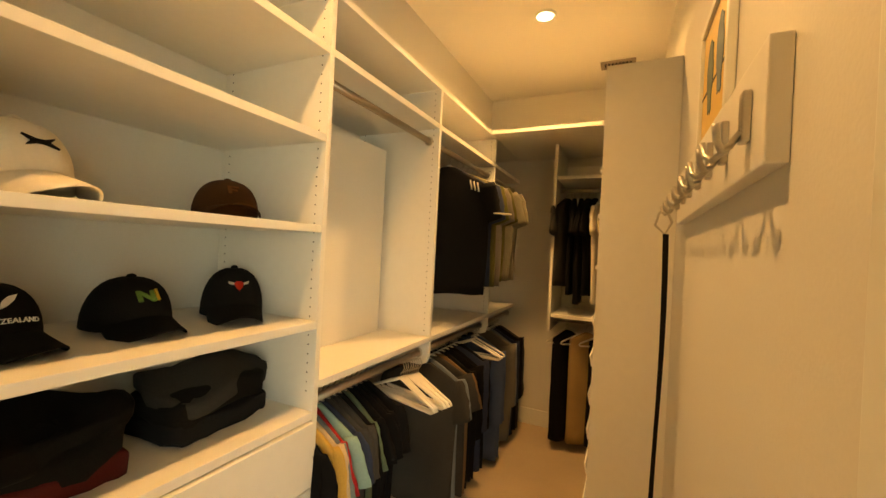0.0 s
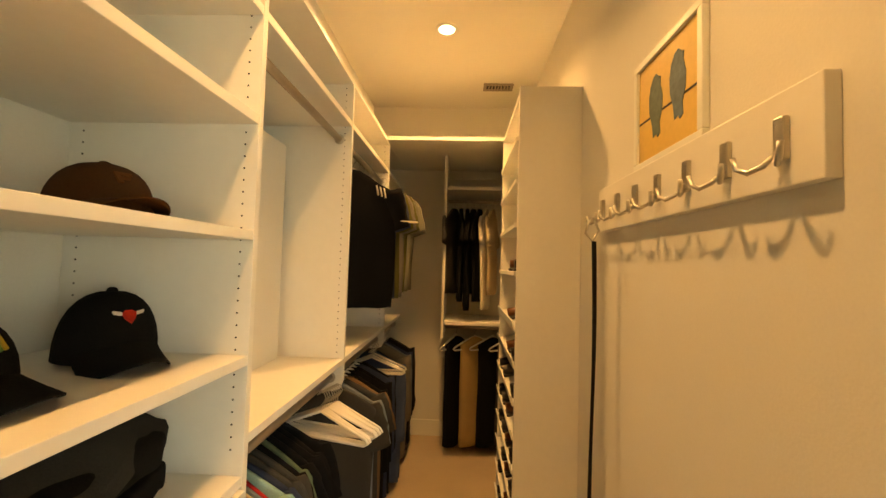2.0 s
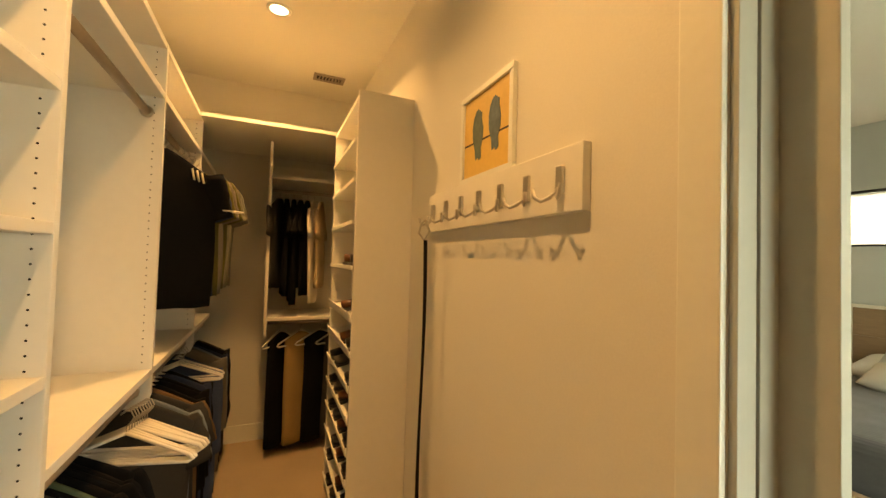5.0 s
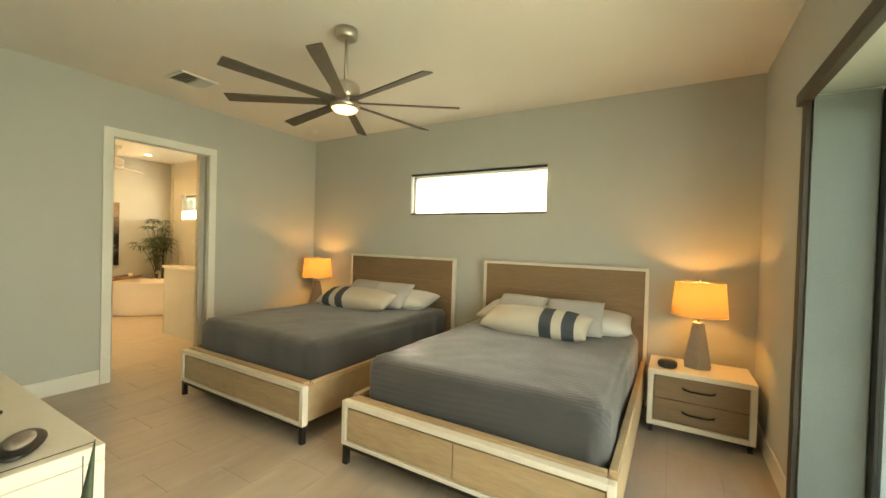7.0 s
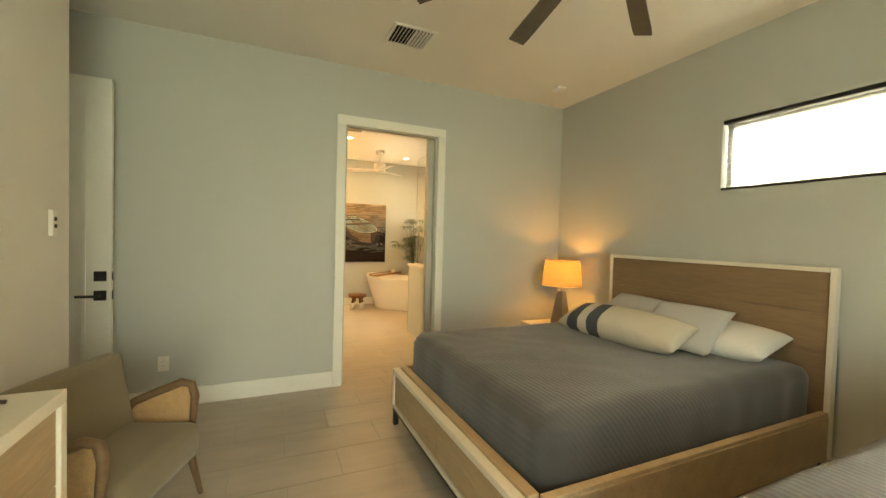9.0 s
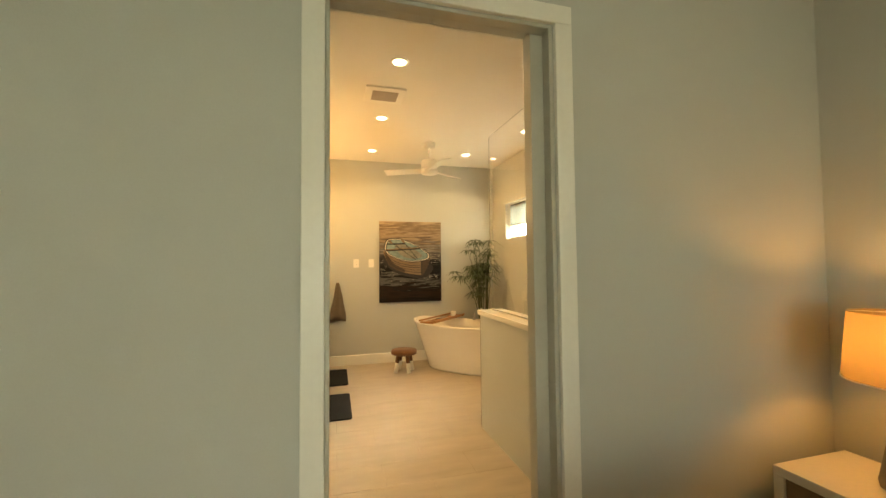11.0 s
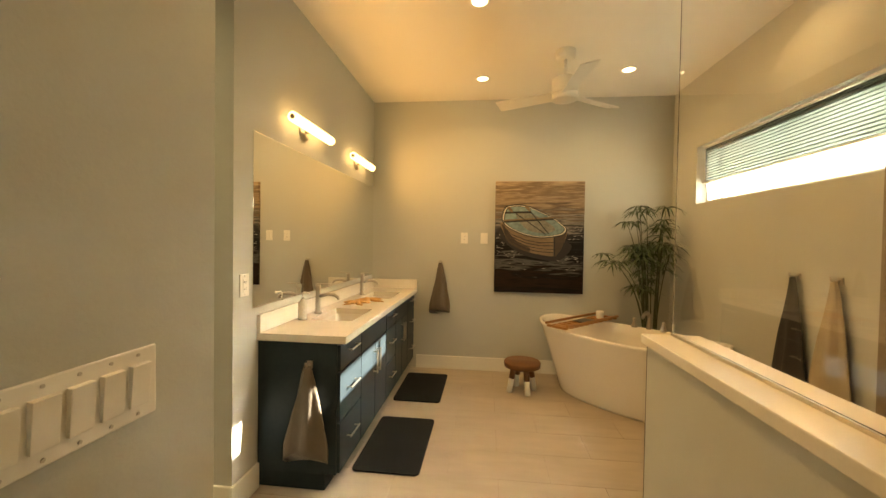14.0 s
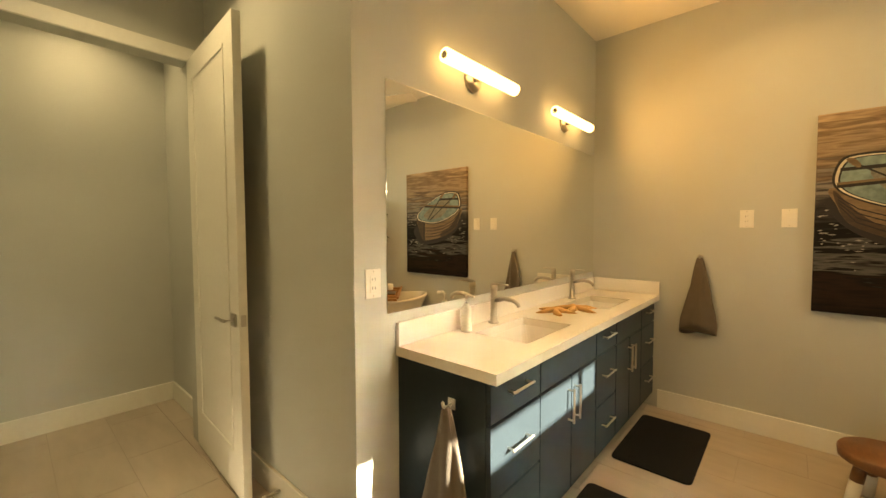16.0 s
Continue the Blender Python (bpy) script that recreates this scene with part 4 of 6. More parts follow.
def star(x, y, z, R, rot, k):
    st = thing("starfish", "dried orange starfish lying on the counter", "starfish", pose(x, y, z, 0, 0, rot), "starfish decor")
    bm = bmesh.new()
    top = bm.verts.new((0, 0, 0.026))
    ring, rim = [], []
    n = 40
    for i in range(n):
        a = 2 * math.pi * i / n
        c = abs(math.cos(2.5 * a))
        r = R * (0.26 + 0.74 * c ** 2.2) * (1 + 0.08 * noise.noise(Vector((a * 2, k, 0))))
        ring.append(bm.verts.new((r * 0.5 * math.cos(a), r * 0.5 * math.sin(a), 0.020 - 0.01 * (1 - c))))
        rim.append(bm.verts.new((r * math.cos(a), r * math.sin(a), 0.0)))
    for i in range(n):
        j = (i + 1) % n
        bm.faces.new((top, ring[i], ring[j]))
        bm.faces.new((ring[i], rim[i], rim[j], ring[j]))
    bm.faces.new(rim[::-1])
    part("arms", bm, STARFISH, st, smooth=True)


star(0.66, 10.40, 0.8605, 0.13, 20, 1)
star(0.72, 10.56, 0.8605, 0.15, 55, 5)

FROST = mat("soap_bottle", (0.62, 0.60, 0.52), 0.2, var=0.05, bump=0.0)
sb = thing("soap_dispenser", "clear glass soap bottle with white pump", "soap dispenser", pose(0.545, 9.70, 0.8605))
part("bottle", lathe(bmesh.new(), [(0.026, 0), (0.028, 0.01), (0.028, 0.11), (0.012, 0.128), (0.012, 0.135)], 20), FROST, sb, smooth=True)
part("pump", tube(bmesh.new(), [(0, 0, 0.1355), (0, 0, 0.17), (0.01, 0, 0.175), (0.045, 0, 0.17)], 0.007, 8), PLASTIC, sb, "white pump head", smooth=True)

mr = thing("vanity_mirror", "large frameless mirror above the vanity", "mirror", pose(0.4685, 9.27, 1.003))
part("glass", B(0.0, 0, 0, 0.006, 2.215, 0.947, bevel=0.001), MIRROR, mr)

for y0, y1 in ((9.55, 10.13), (10.62, 11.20)):
    vl = thing("vanity_light", "lit tubular bar light above the mirror", "wall light", pose(0.469, (y0 + y1) / 2, 2.11), "vanity lights")
    h = (y1 - y0) / 2
    bm = bmesh.new()
    rod(bm, (0.075, -h, 0), (0.075, h, 0), 0.032, seg=24)
    part("tube", bm, TUBE, vl, "glowing opal tube", smooth=True)
    part("back_plate", rod(bmesh.new(), (0, 0, -0.01), (0.018, 0, -0.01), 0.06, seg=28), NICKEL, vl, smooth=True)
    part("arm", rod(bmesh.new(), (0.018, 0, -0.01), (0.05, 0, -0.005), 0.016), NICKEL, vl, smooth=True)
    for s in (-1, 1):
        part("end_cap", rod(bmesh.new(), (0.075, s * h, 0), (0.075, s * (h + 0.006), 0), 0.016, seg=24), NICKEL, vl, smooth=True)
    area_lamp("vanity_glow", look((0.60, (y0 + y1) / 2, 2.11), (2.0, (y0 + y1) / 2, 2.25)), 0.5, 0.06, 0.72, VANITY)


def hung_cloth(name, lab, m, material, w, l, cat="towel"):
    """Hand towel hung from its middle; wall in the local xz plane, facing -y."""
    t = thing(name, lab, cat, m)
    bm = bmesh.new()
    prev = None
    for i in range(15):
        u = i / 14
        hw = w * (0.05 + 0.45 * min(1, u * 1.15) ** 0.9)
        ring = []
        for k in range(24):
            a = 2 * math.pi * k / 24
            f = 1 + 0.55 * math.cos(5 * a + 1.0) * min(1, u * 2)
            z = -l * u - (0.04 * l * math.cos(2 * a + 0.6) + 0.05 * l * math.sin(a)) * u * u
            ring.append(bm.verts.new((hw * math.cos(a) + 0.008 * math.sin(u * 5 + k), -0.035 + 0.026 * f * math.sin(a) * (0.4 + 0.6 * u), z)))
        if prev:
            for k in range(24):
                bm.faces.new((prev[k], prev[(k + 1) % 24], ring[(k + 1) % 24], ring[k]))
        else:
            bm.faces.new(ring)
        prev = ring
    bm.faces.new(prev[::-1])
    part("cloth", bm, material, t, smooth=True)
    return t


def towel_hook(m):
    h = thing("towel_hook", "brushed nickel towel hook on the wall", "hook", m, "towel hooks")
    part("plate", B(-0.016, -0.008, -0.02, 0.016, -0.0005, 0.02, bevel=0.002), NICKEL, h)
    part("peg", tube(bmesh.new(), [(0, -0.008, 0), (0, -0.04, -0.004), (0, -0.052, 0.006), (0, -0.055, 0.022)], 0.006, 8), NICKEL, h, smooth=True)


towel_hook(pose(1.225, 11.5, 1.15))
hung_cloth("hand_towel", "taupe hand towel hanging from a wall hook", pose(1.225, 11.5, 1.15), TOWEL, 0.22, 0.52)
towel_hook(pose(0.77, YV0, 0.70))
hung_cloth("hand_towel", "taupe hand towel hanging on the cabinet side", pose(0.77, YV0, 0.70), TOWEL, 0.25, 0.50)
for yy, mm, lab in ((9.86, TOWEL2, "charcoal bath towel hanging from a wall hook"), (9.58, TOWEL3, "tan bath towel hanging from a wall hook")):
    towel_hook(pose(3.57, yy, 1.20, 0, 0, -90))
    hung_cloth("bath_towel", lab, pose(3.57, yy, 1.20, 0, 0, -90), mm, 0.26, 0.66)

for y0, y1 in ((9.54, 10.26), (10.58, 11.28)):
    bmx = slab(bmesh.new(), rounded(0.93, y0, 1.34, y1, 0.035), "z", 0.001, 0.012)
    tagged(part("bath_mat", bmx, MATBLACK), "black rubber-backed floor mat before the vanity", "mat", "vanity mats")

wall_plate("wall_outlet", pose(1.475, 11.499, 1.415), "o", "white outlet plate on the far wall", "outlet")
wall_plate("light_switch", pose(1.685, 11.499, 1.415), "s", "white rocker switch on the far wall", "switch")
wall_plate("light_switch", pose(1.141, 7.80, 1.137, 0, 0, 90), "sssss", "five-gang white rocker switch plate", "switch")
wall_plate("wall_outlet", pose(0.469, 9.20, 1.135, 0, 0, 90), "o", "white outlet plate beside the mirror", "outlet")

# painting of a rowing boat: canvas with painted shapes laid on it
PX0, PX1, PZ0, PZ1, PY = 1.797, 2.707, 0.853, 2.016, 11.499
pa = thing("painting", "framed canvas painting of a moored rowing boat", "painting", pose(PX0, PY, PZ0))
PW, PH = PX1 - PX0, PZ1 - PZ0
SEA = bpy.data.materials.new("painted_water")
SEA.use_nodes = True
nt = SEA.node_tree
tc = nt.nodes.new("ShaderNodeTexCoord")
mp = nt.nodes.new("ShaderNodeMapping")
mp.inputs["Scale"].default_value = (1.3, 1, 13)
ns = nt.nodes.new("ShaderNodeTexNoise")
ns.inputs["Scale"].default_value, ns.inputs["Detail"].default_value, ns.inputs["Distortion"].default_value = 2.6, 8, 0.25
sx = nt.nodes.new("ShaderNodeSeparateXYZ")
ad = nt.nodes.new("ShaderNodeMath")
ad.operation = "MULTIPLY_ADD"
ad.inputs[1].default_value = 0.66
rp = nt.nodes.new("ShaderNodeValToRGB")
rp.color_ramp.elements[0].position, rp.color_ramp.elements[0].color = 0.20, (0.006, 0.004, 0.003, 1)
rp.color_ramp.elements[1].position, rp.color_ramp.elements[1].color = 1.0, (0.50, 0.38, 0.26, 1)
for pos_, col in ((0.30, (0.020, 0.010, 0.006, 1)), (0.36, (0.006, 0.005, 0.004, 1)), (0.42, (0.10, 0.10, 0.095, 1)), (0.45, (0.008, 0.007, 0.007, 1)), (0.55, (0.010, 0.010, 0.011, 1)), (0.64, (0.045, 0.042, 0.042, 1)), (0.70, (0.24, 0.22, 0.19, 1)), (0.76, (0.12, 0.085, 0.06, 1)), (0.84, (0.34, 0.26, 0.18, 1)), (0.90, (0.18, 0.125, 0.08, 1))):
    e = rp.color_ramp.elements.new(pos_)
    e.color = col
dv = nt.nodes.new("ShaderNodeMath")
dv.operation = "DIVIDE"
dv.inputs[1].default_value = PH * 1.33
nt.links.new(tc.outputs["Object"], mp.inputs[0])
nt.links.new(mp.outputs[0], ns.inputs["Vector"])
nt.links.new(tc.outputs["Object"], sx.inputs[0])
nt.links.new(ns.outputs[0], ad.inputs[0])
nt.links.new(sx.outputs[2], ad.inputs[2])
nt.links.new(ad.outputs[0], dv.inputs[0])
nt.links.new(dv.outputs[0], rp.inputs[0])
nt.links.new(rp.outputs[0], nt.nodes["Principled BSDF"].inputs["Base Color"])
nt.nodes["Principled BSDF"].inputs["Roughness"].default_value = 0.6
nt.nodes["Principled BSDF"].inputs["Specular IOR Level"].default_value = 0.15
part("canvas", B(0, -0.035, 0, PW, 0.0, PH, bevel=0.002), SEA, pa)
TEALP = mat("painted_teal", (0.17, 0.245, 0.23), 0.6, var=0.5, scale=7, fine=30, bump=0.1)
HULLP = mat("painted_hull", (0.18, 0.12, 0.065), 0.6, var=0.5, scale=4, fine=30, bump=0.1, stretch=(1, 1, 10))
RIMP = mat("painted_rim", (0.66, 0.60, 0.48), 0.6, var=0.2, scale=8)
DARKP = mat("painted_dark", (0.012, 0.010, 0.009), 0.6, var=0.2, scale=8)


def pt(u, v):
    return (u * PW, (1 - v) * PH)


def smooth_loop(ctrl, n=6):
    out = []
    N = len(ctrl)
    for i in range(N):
        p0, p1, p2, p3 = (Vector(ctrl[(i + k - 1) % N]) for k in range(4))
        for q in range(n):
            t = q / n
            out.append(tuple(0.5 * ((2 * p1) + (p2 - p0) * t + (2 * p0 - 5 * p1 + 4 * p2 - p3) * t * t + (3 * p1 - p0 - 3 * p2 + p3) * t ** 3)))
    return out


def painted(nm, ctrl, m, lay, smooth_it=True):
    pts = [pt(*c) for c in (smooth_loop(ctrl) if smooth_it else ctrl)]
    part(nm, slab(bmesh.new(), pts, "y", -0.0352 - lay * 0.0006, -0.0348), m, pa)


GUNWALE = [(0.085, 0.365), (0.078, 0.30), (0.12, 0.225), (0.23, 0.208), (0.36, 0.218), (0.50, 0.262), (0.66, 0.325), (0.765, 0.388), (0.812, 0.43), (0.785, 0.472), (0.67, 0.498), (0.50, 0.508), (0.315, 0.478), (0.155, 0.42)]


def drawn_in(k):
    """The gunwale's outline drawn in towards its middle."""
    return [(0.44 + (u - 0.44) * k, 0.365 + (v - 0.365) * (k - 0.03 * (1 - k > 0))) for u, v in GUNWALE]


WAVEP = mat("painted_foam", (0.26, 0.25, 0.23), 0.6, var=0.4, scale=9)
BROWNP = mat("painted_keel", (0.055, 0.032, 0.019), 0.6, var=0.45, scale=9, stretch=(1, 1, 6))
painted("painted_shadow", [(0.07, 0.42), (0.12, 0.55), (0.33, 0.66), (0.62, 0.71), (0.75, 0.70), (0.86, 0.56), (0.5, 0.5)], DARKP, 1)
painted("painted_hull", [(0.083, 0.37), (0.10, 0.46), (0.17, 0.555), (0.37, 0.63), (0.55, 0.66), (0.665, 0.668), (0.72, 0.64), (0.775, 0.56), (0.81, 0.44), (0.70, 0.46), (0.45, 0.45)], HULLP, 2)
painted("painted_bilge", [(0.085, 0.385), (0.105, 0.465), (0.17, 0.56), (0.37, 0.633), (0.40, 0.60), (0.28, 0.555), (0.18, 0.48)], BROWNP, 3)
painted("painted_bow", [(0.675, 0.505), (0.78, 0.475), (0.808, 0.445), (0.775, 0.56), (0.72, 0.64), (0.675, 0.665)], BROWNP, 3)
painted("painted_gunwale", GUNWALE, DARKP, 5)
painted("painted_rim", drawn_in(0.965), RIMP, 6)
painted("painted_edge", drawn_in(0.925), DARKP, 7)
painted("painted_inside", drawn_in(0.90), TEALP, 8)
painted("painted_floor", [(0.24, 0.30), (0.40, 0.29), (0.58, 0.36), (0.68, 0.43), (0.55, 0.462), (0.36, 0.43)], mat("painted_floor", (0.20, 0.19, 0.15), 0.6, var=0.5, scale=10), 9)
for k in range(4):
    edge = []
    for (u0, v0), (u1, v1) in zip(((0.10, 0.40), (0.20, 0.455), (0.34, 0.495), (0.50, 0.518), (0.668, 0.51)), ((0.11, 0.47), (0.19, 0.565), (0.37, 0.632), (0.52, 0.655), (0.668, 0.665))):
        edge.append((u0 + (u1 - u0) * (k + 1) / 5, v0 + (v1 - v0) * (k + 1) / 5))
    painted("plank_line", edge + [(u, v + 0.006) for u, v in reversed(edge)], DARKP, 4, False)
painted("stem_line", [(0.664, 0.498), (0.678, 0.498), (0.682, 0.668), (0.668, 0.668)], DARKP, 9, False)
for v0, v1, m, lay in ((0.352, 0.322, DARKP, 10), (0.347, 0.317, HULLP, 11)):
    w = 0.022 if lay == 10 else 0.012
    painted("painted_thwart", [(0.095, v0), (0.66, v1), (0.665, v1 + w), (0.10, v0 + w)], m, lay, False)
painted("painted_seat", [(0.11, 0.275), (0.40, 0.268), (0.42, 0.285), (0.11, 0.292)], DARKP, 10, False)
for u0, v0, u1, v1 in ((0.17, 0.26, 0.57, 0.475), (0.37, 0.25, 0.60, 0.47)):
    painted("painted_oar", [(u0, v0), (u0 + 0.012, v0 - 0.003), (u1 + 0.010, v1 - 0.003), (u1, v1)], DARKP, 12, False)
    painted("oar_blade", [(u0 - 0.035, v0 - 0.022), (u0 - 0.005, v0 - 0.028), (u0 + 0.03, v0 + 0.006), (u0 + 0.012, v0 + 0.018)], HULLP, 13)
rng = random.Random(8)
foam = bmesh.new()
for u0, u1, v0, v1, n in ((0.01, 0.10, 0.46, 0.66, 14), (0.10, 0.32, 0.62, 0.70, 10), (0.80, 0.98, 0.40, 0.52, 22), (0.68, 0.95, 0.66, 0.72, 12), (0.02, 0.96, 0.72, 0.80, 10)):
    for i in range(n):
        u, v = rng.uniform(u0, u1), rng.uniform(v0, v1)
        l, w = rng.uniform(0.012, 0.05), rng.uniform(0.002, 0.0045)
        tip = min(u + l, 0.985)
        slab(foam, [pt(*c) for c in ((u, v), (u + l * 0.4, v - w), (tip, v - w * 0.5), (u + l * 0.5, v + w))], "y", -0.0352 - 0.0009, -0.0348)
part("painted_ripples", foam, WAVEP, pa)["kind"] = "stuff"

# bathtub standing across the corner
TC = (2.90, 10.86)
tb = thing("bathtub", "white freestanding oval bathtub across the corner", "bathtub", pose(TC[0], TC[1], 0, 0, 0, -45))
prof_o = [(0.70, 0.0), (0.715, 0.02), (0.80, 0.22), (0.90, 0.42), (0.985, 0.57), (1.0, 0.585), (0.995, 0.60), (0.97, 0.602), (0.945, 0.59), (0.90, 0.50), (0.78, 0.22), (0.66, 0.15), (0.3, 0.135), (0.02, 0.13)]
bm = bmesh.new()
seg = 64
rings = []
for r, z in prof_o:
    ring = []
    for i in range(seg):
        a = 2 * math.pi * i / seg
        ca, sa = math.cos(a), math.sin(a)
        ex = 0.80 * r * math.copysign(abs(ca) ** 0.85, ca)
        ey = 0.40 * (r if r > 0.5 else r) * math.copysign(abs(sa) ** 0.85, sa)
        lift = 0.045 * (abs(ca) ** 3) * (z / 0.6) if z > 0.3 else 0
        ring.append(bm.verts.new((ex, ey, z + lift)))
    rings.append(ring)
for a, b in zip(rings, rings[1:]):
    for i in range(seg):
        bm.faces.new((a[i], a[(i + 1) % seg], b[(i + 1) % seg], b[i]))
bm.faces.new(rings[0][::-1])
bm.faces.new(rings[-1])
part("shell", bm, PORCELAIN, tb, smooth=True)
part("overflow", B(0.02, 0.335, 0.50, 0.10, 0.342, 0.508), NICKEL, tb, "slot overflow")
part("spout", tube(bmesh.new(), [(0.06, 0.375, 0.595), (0.06, 0.385, 0.67), (0.06, 0.375, 0.73), (0.06, 0.33, 0.755), (0.06, 0.275, 0.74), (0.06, 0.25, 0.71)], 0.022, 12, 0.013), NICKEL, tb, "brushed nickel deck spout", smooth=True)
for dx in (-0.13, 0.13):
    part("tap", lathe(bmesh.new(), [(0.028, 0.595), (0.026, 0.61), (0.012, 0.655), (0.014, 0.675), (0.005, 0.685)], 16, c=(0.06 + dx, 0.375)), NICKEL, tb, "nickel tap handle", smooth=True)

tr = thing("bath_tray", "teak bath tray laid across the tub", "tray", pose(TC[0], TC[1], 0, 0, 0, -45) @ pose(-0.38, 0.02, 0.622))
for y in (-0.44, 0.40):
    part("handle_bar", B(-0.10, y, 0.002, 0.10, y + 0.035, 0.024, bevel=0.004), TEAK, tr)
for x in (-0.12, 0.098):
    part("side_rail", B(x, -0.44, 0.0245, x + 0.022, 0.43, 0.045, bevel=0.004), TEAK, tr)
for i in range(9):
    y = -0.36 + i * 0.082
    part("slat", B(-0.097, y, 0.004, 0.097, y + 0.05, 0.016, bevel=0.002), TEAK, tr)
bk = thing("tablet", "dark flat tablet lying on the bath tray", "tablet", pose(TC[0], TC[1], 0, 0, 0, -45) @ pose(-0.38, 0.02, 0.639))
part("body", B(-0.06, -0.10, 0.0, 0.06, 0.10, 0.008, bevel=0.002), BLACKP, bk)
cd = thing("candle", "small frosted glass candle on the bath tray", "candle", pose(TC[0], TC[1], 0, 0, 0, -45) @ pose(-0.36, 0.27, 0.639))
part("glass", lathe(bmesh.new(), [(0.032, 0), (0.036, 0.01), (0.038, 0.075), (0.034, 0.075), (0.033, 0.02)], 24), PORCELAIN, cd, smooth=True)

# stool
st = thing("stool", "small round walnut stool with white-dipped legs", "stool", pose(2.06, 10.98, 0))
part("seat", lathe(bmesh.new(), [(0.155, 0.225), (0.165, 0.232), (0.168, 0.268), (0.16, 0.28)], 36), WALNUT, st, smooth=True)
for i in range(4):
    a = radians(20 + 90 * i)
    p0 = Vector((0.085 * math.cos(a), 0.085 * math.sin(a), 0.226))
    p1 = Vector((0.125 * math.cos(a), 0.125 * math.sin(a), 0.0))
    pm = p0.lerp(p1, 0.45)
    lg = part("leg", rod(bmesh.new(), p0, pm, 0.026, 0.026), WALNUT, st, smooth=True)
    part("dipped_end", rod(bmesh.new(), pm, p1, 0.0265, 0.025), TRIM, lg, "white-dipped leg end", smooth=True)

# tall umbrella-sedge plant in the corner
pl = thing("corner_plant", "tall bushy umbrella plant with spidery green leaves", "plant", pose(3.27, 11.20, 0))
part("pot", lathe(bmesh.new(), [(0.10, 0), (0.14, 0.26), (0.135, 0.30), (0.12, 0.28)], 28), POT, pl, smooth=True)
rng = random.Random(11)
stems = bmesh.new()
tips = []
for i in range(32):
    a = rng.uniform(0, 2 * math.pi)
    reach = rng.uniform(0.02, 0.20)
    if i < 3:
        a, reach = radians(185 + 14 * i), 0.40
    h = rng.uniform(1.0, 1.50) if i > 3 else rng.uniform(1.1, 1.2)
    pts = [(0.05 * math.cos(a), 0.05 * math.sin(a), 0.28)]
    for k in range(1, 7):
        u = k / 6
        x = 0.05 * math.cos(a) + reach * math.cos(a) * u ** 2.2
        yv = 0.05 * math.sin(a) + reach * math.sin(a) * u ** 2.2
        pts.append((min(x, 0.24), min(yv, 0.24), 0.28 + h * (u - 0.10 * u ** 4 * reach * 4)))
    tube(stems, pts, 0.006, 5, 0.003)
    tips.append(Vector(pts[-1]))
    if rng.random() < 0.35:
        tips.append(Vector(pts[rng.randint(4, 5)]))
part("stem", stems, STEM, pl, smooth=True)["kind"] = "stuff"
lv = bmesh.new()
for tip in tips:
    n = rng.randint(9, 13)
    L0 = rng.uniform(0.12, 0.21)
    for i in range(n):
        a = 2 * math.pi * (i + rng.random() * 0.6) / n
        L = L0 * rng.uniform(0.7, 1.15)
        up = rng.uniform(0.1, 0.5)
        d = Vector((math.cos(a), math.sin(a), 0))
        sd = Vector((-math.sin(a), math.cos(a), 0))
        prev = None
        for k in range(5):
            u = k / 4
            c = tip + d * L * u + Vector((0, 0, L * (up * u - 0.75 * u * u)))
            c.x, c.y = min(c.x, 0.285), min(c.y, 0.285)
            w = 0.0095 * math.sin(math.pi * min(0.98, 0.12 + 0.86 * u))
            row = [lv.verts.new(c - sd * w), lv.verts.new(c + Vector((0, 0, -w * 0.5))), lv.verts.new(c + sd * w)]
            if prev:
                lv.faces.new((prev[0], prev[1], row[1], row[0]))
                lv.faces.new((prev[1], prev[2], row[2], row[1]))
            prev = row
lf = part("foliage", lv, LEAF, pl, "spidery narrow leaves", smooth=True)
lf["kind"] = "stuff"

# shower half wall, glass
struct("half_wall", B(2.395, 7.392, 0, 2.60, 9.05, 0.955), WALL, "grey half wall of the shower", "wall")
struct("half_wall_edge", B(2.3935, 9.0505, 0, 2.403, 9.0525, 0.955), GUN, "dark metal edge strip on the half wall", "trim")
struct("half_wall_cap", B(2.375, 7.392, 0.956, 2.62, 9.07, 0.995, bevel=0.004), QUARTZ, "cream stone cap on the half wall", "trim")
sg = thing("shower_glass", "frameless clear glass shower screen on the half wall", "shower screen", pose(2.5, 7.40, 0.9955))
g = part("pane", B(-0.005, 0.0, 0.012, 0.005, 1.655, 1.52), GLASS, sg)
g.visible_shadow = False
part("channel", B(-0.011, 0.0, 0.0, 0.011, 1.655, 0.0115), NICKEL, sg, "slim metal channel")

# ceiling fittings
def can_light(x, y, z, power, color=WARM):
    c = thing("recessed_light", "lit round recessed ceiling light", "ceiling light", pose(x, y, z), "recessed lights")
    bm = bmesh.new()
    lathe(bm, [(0.070, -0.0005), (0.068, -0.006), (0.050, -0.008), (0.048, -0.001)], 32, close=False)
    part("ring", bm, TRIM, c, smooth=True)
    part("lens", rod(bmesh.new(), (0, 0, -0.0045), (0, 0, -0.001), 0.048, seg=32), BULB, c, "glowing lens")
    area_lamp("can_lamp", look((x, y, z - 0.012), (x, y, 0)), 0.07, 0.07, power, color, "DISK", 135)


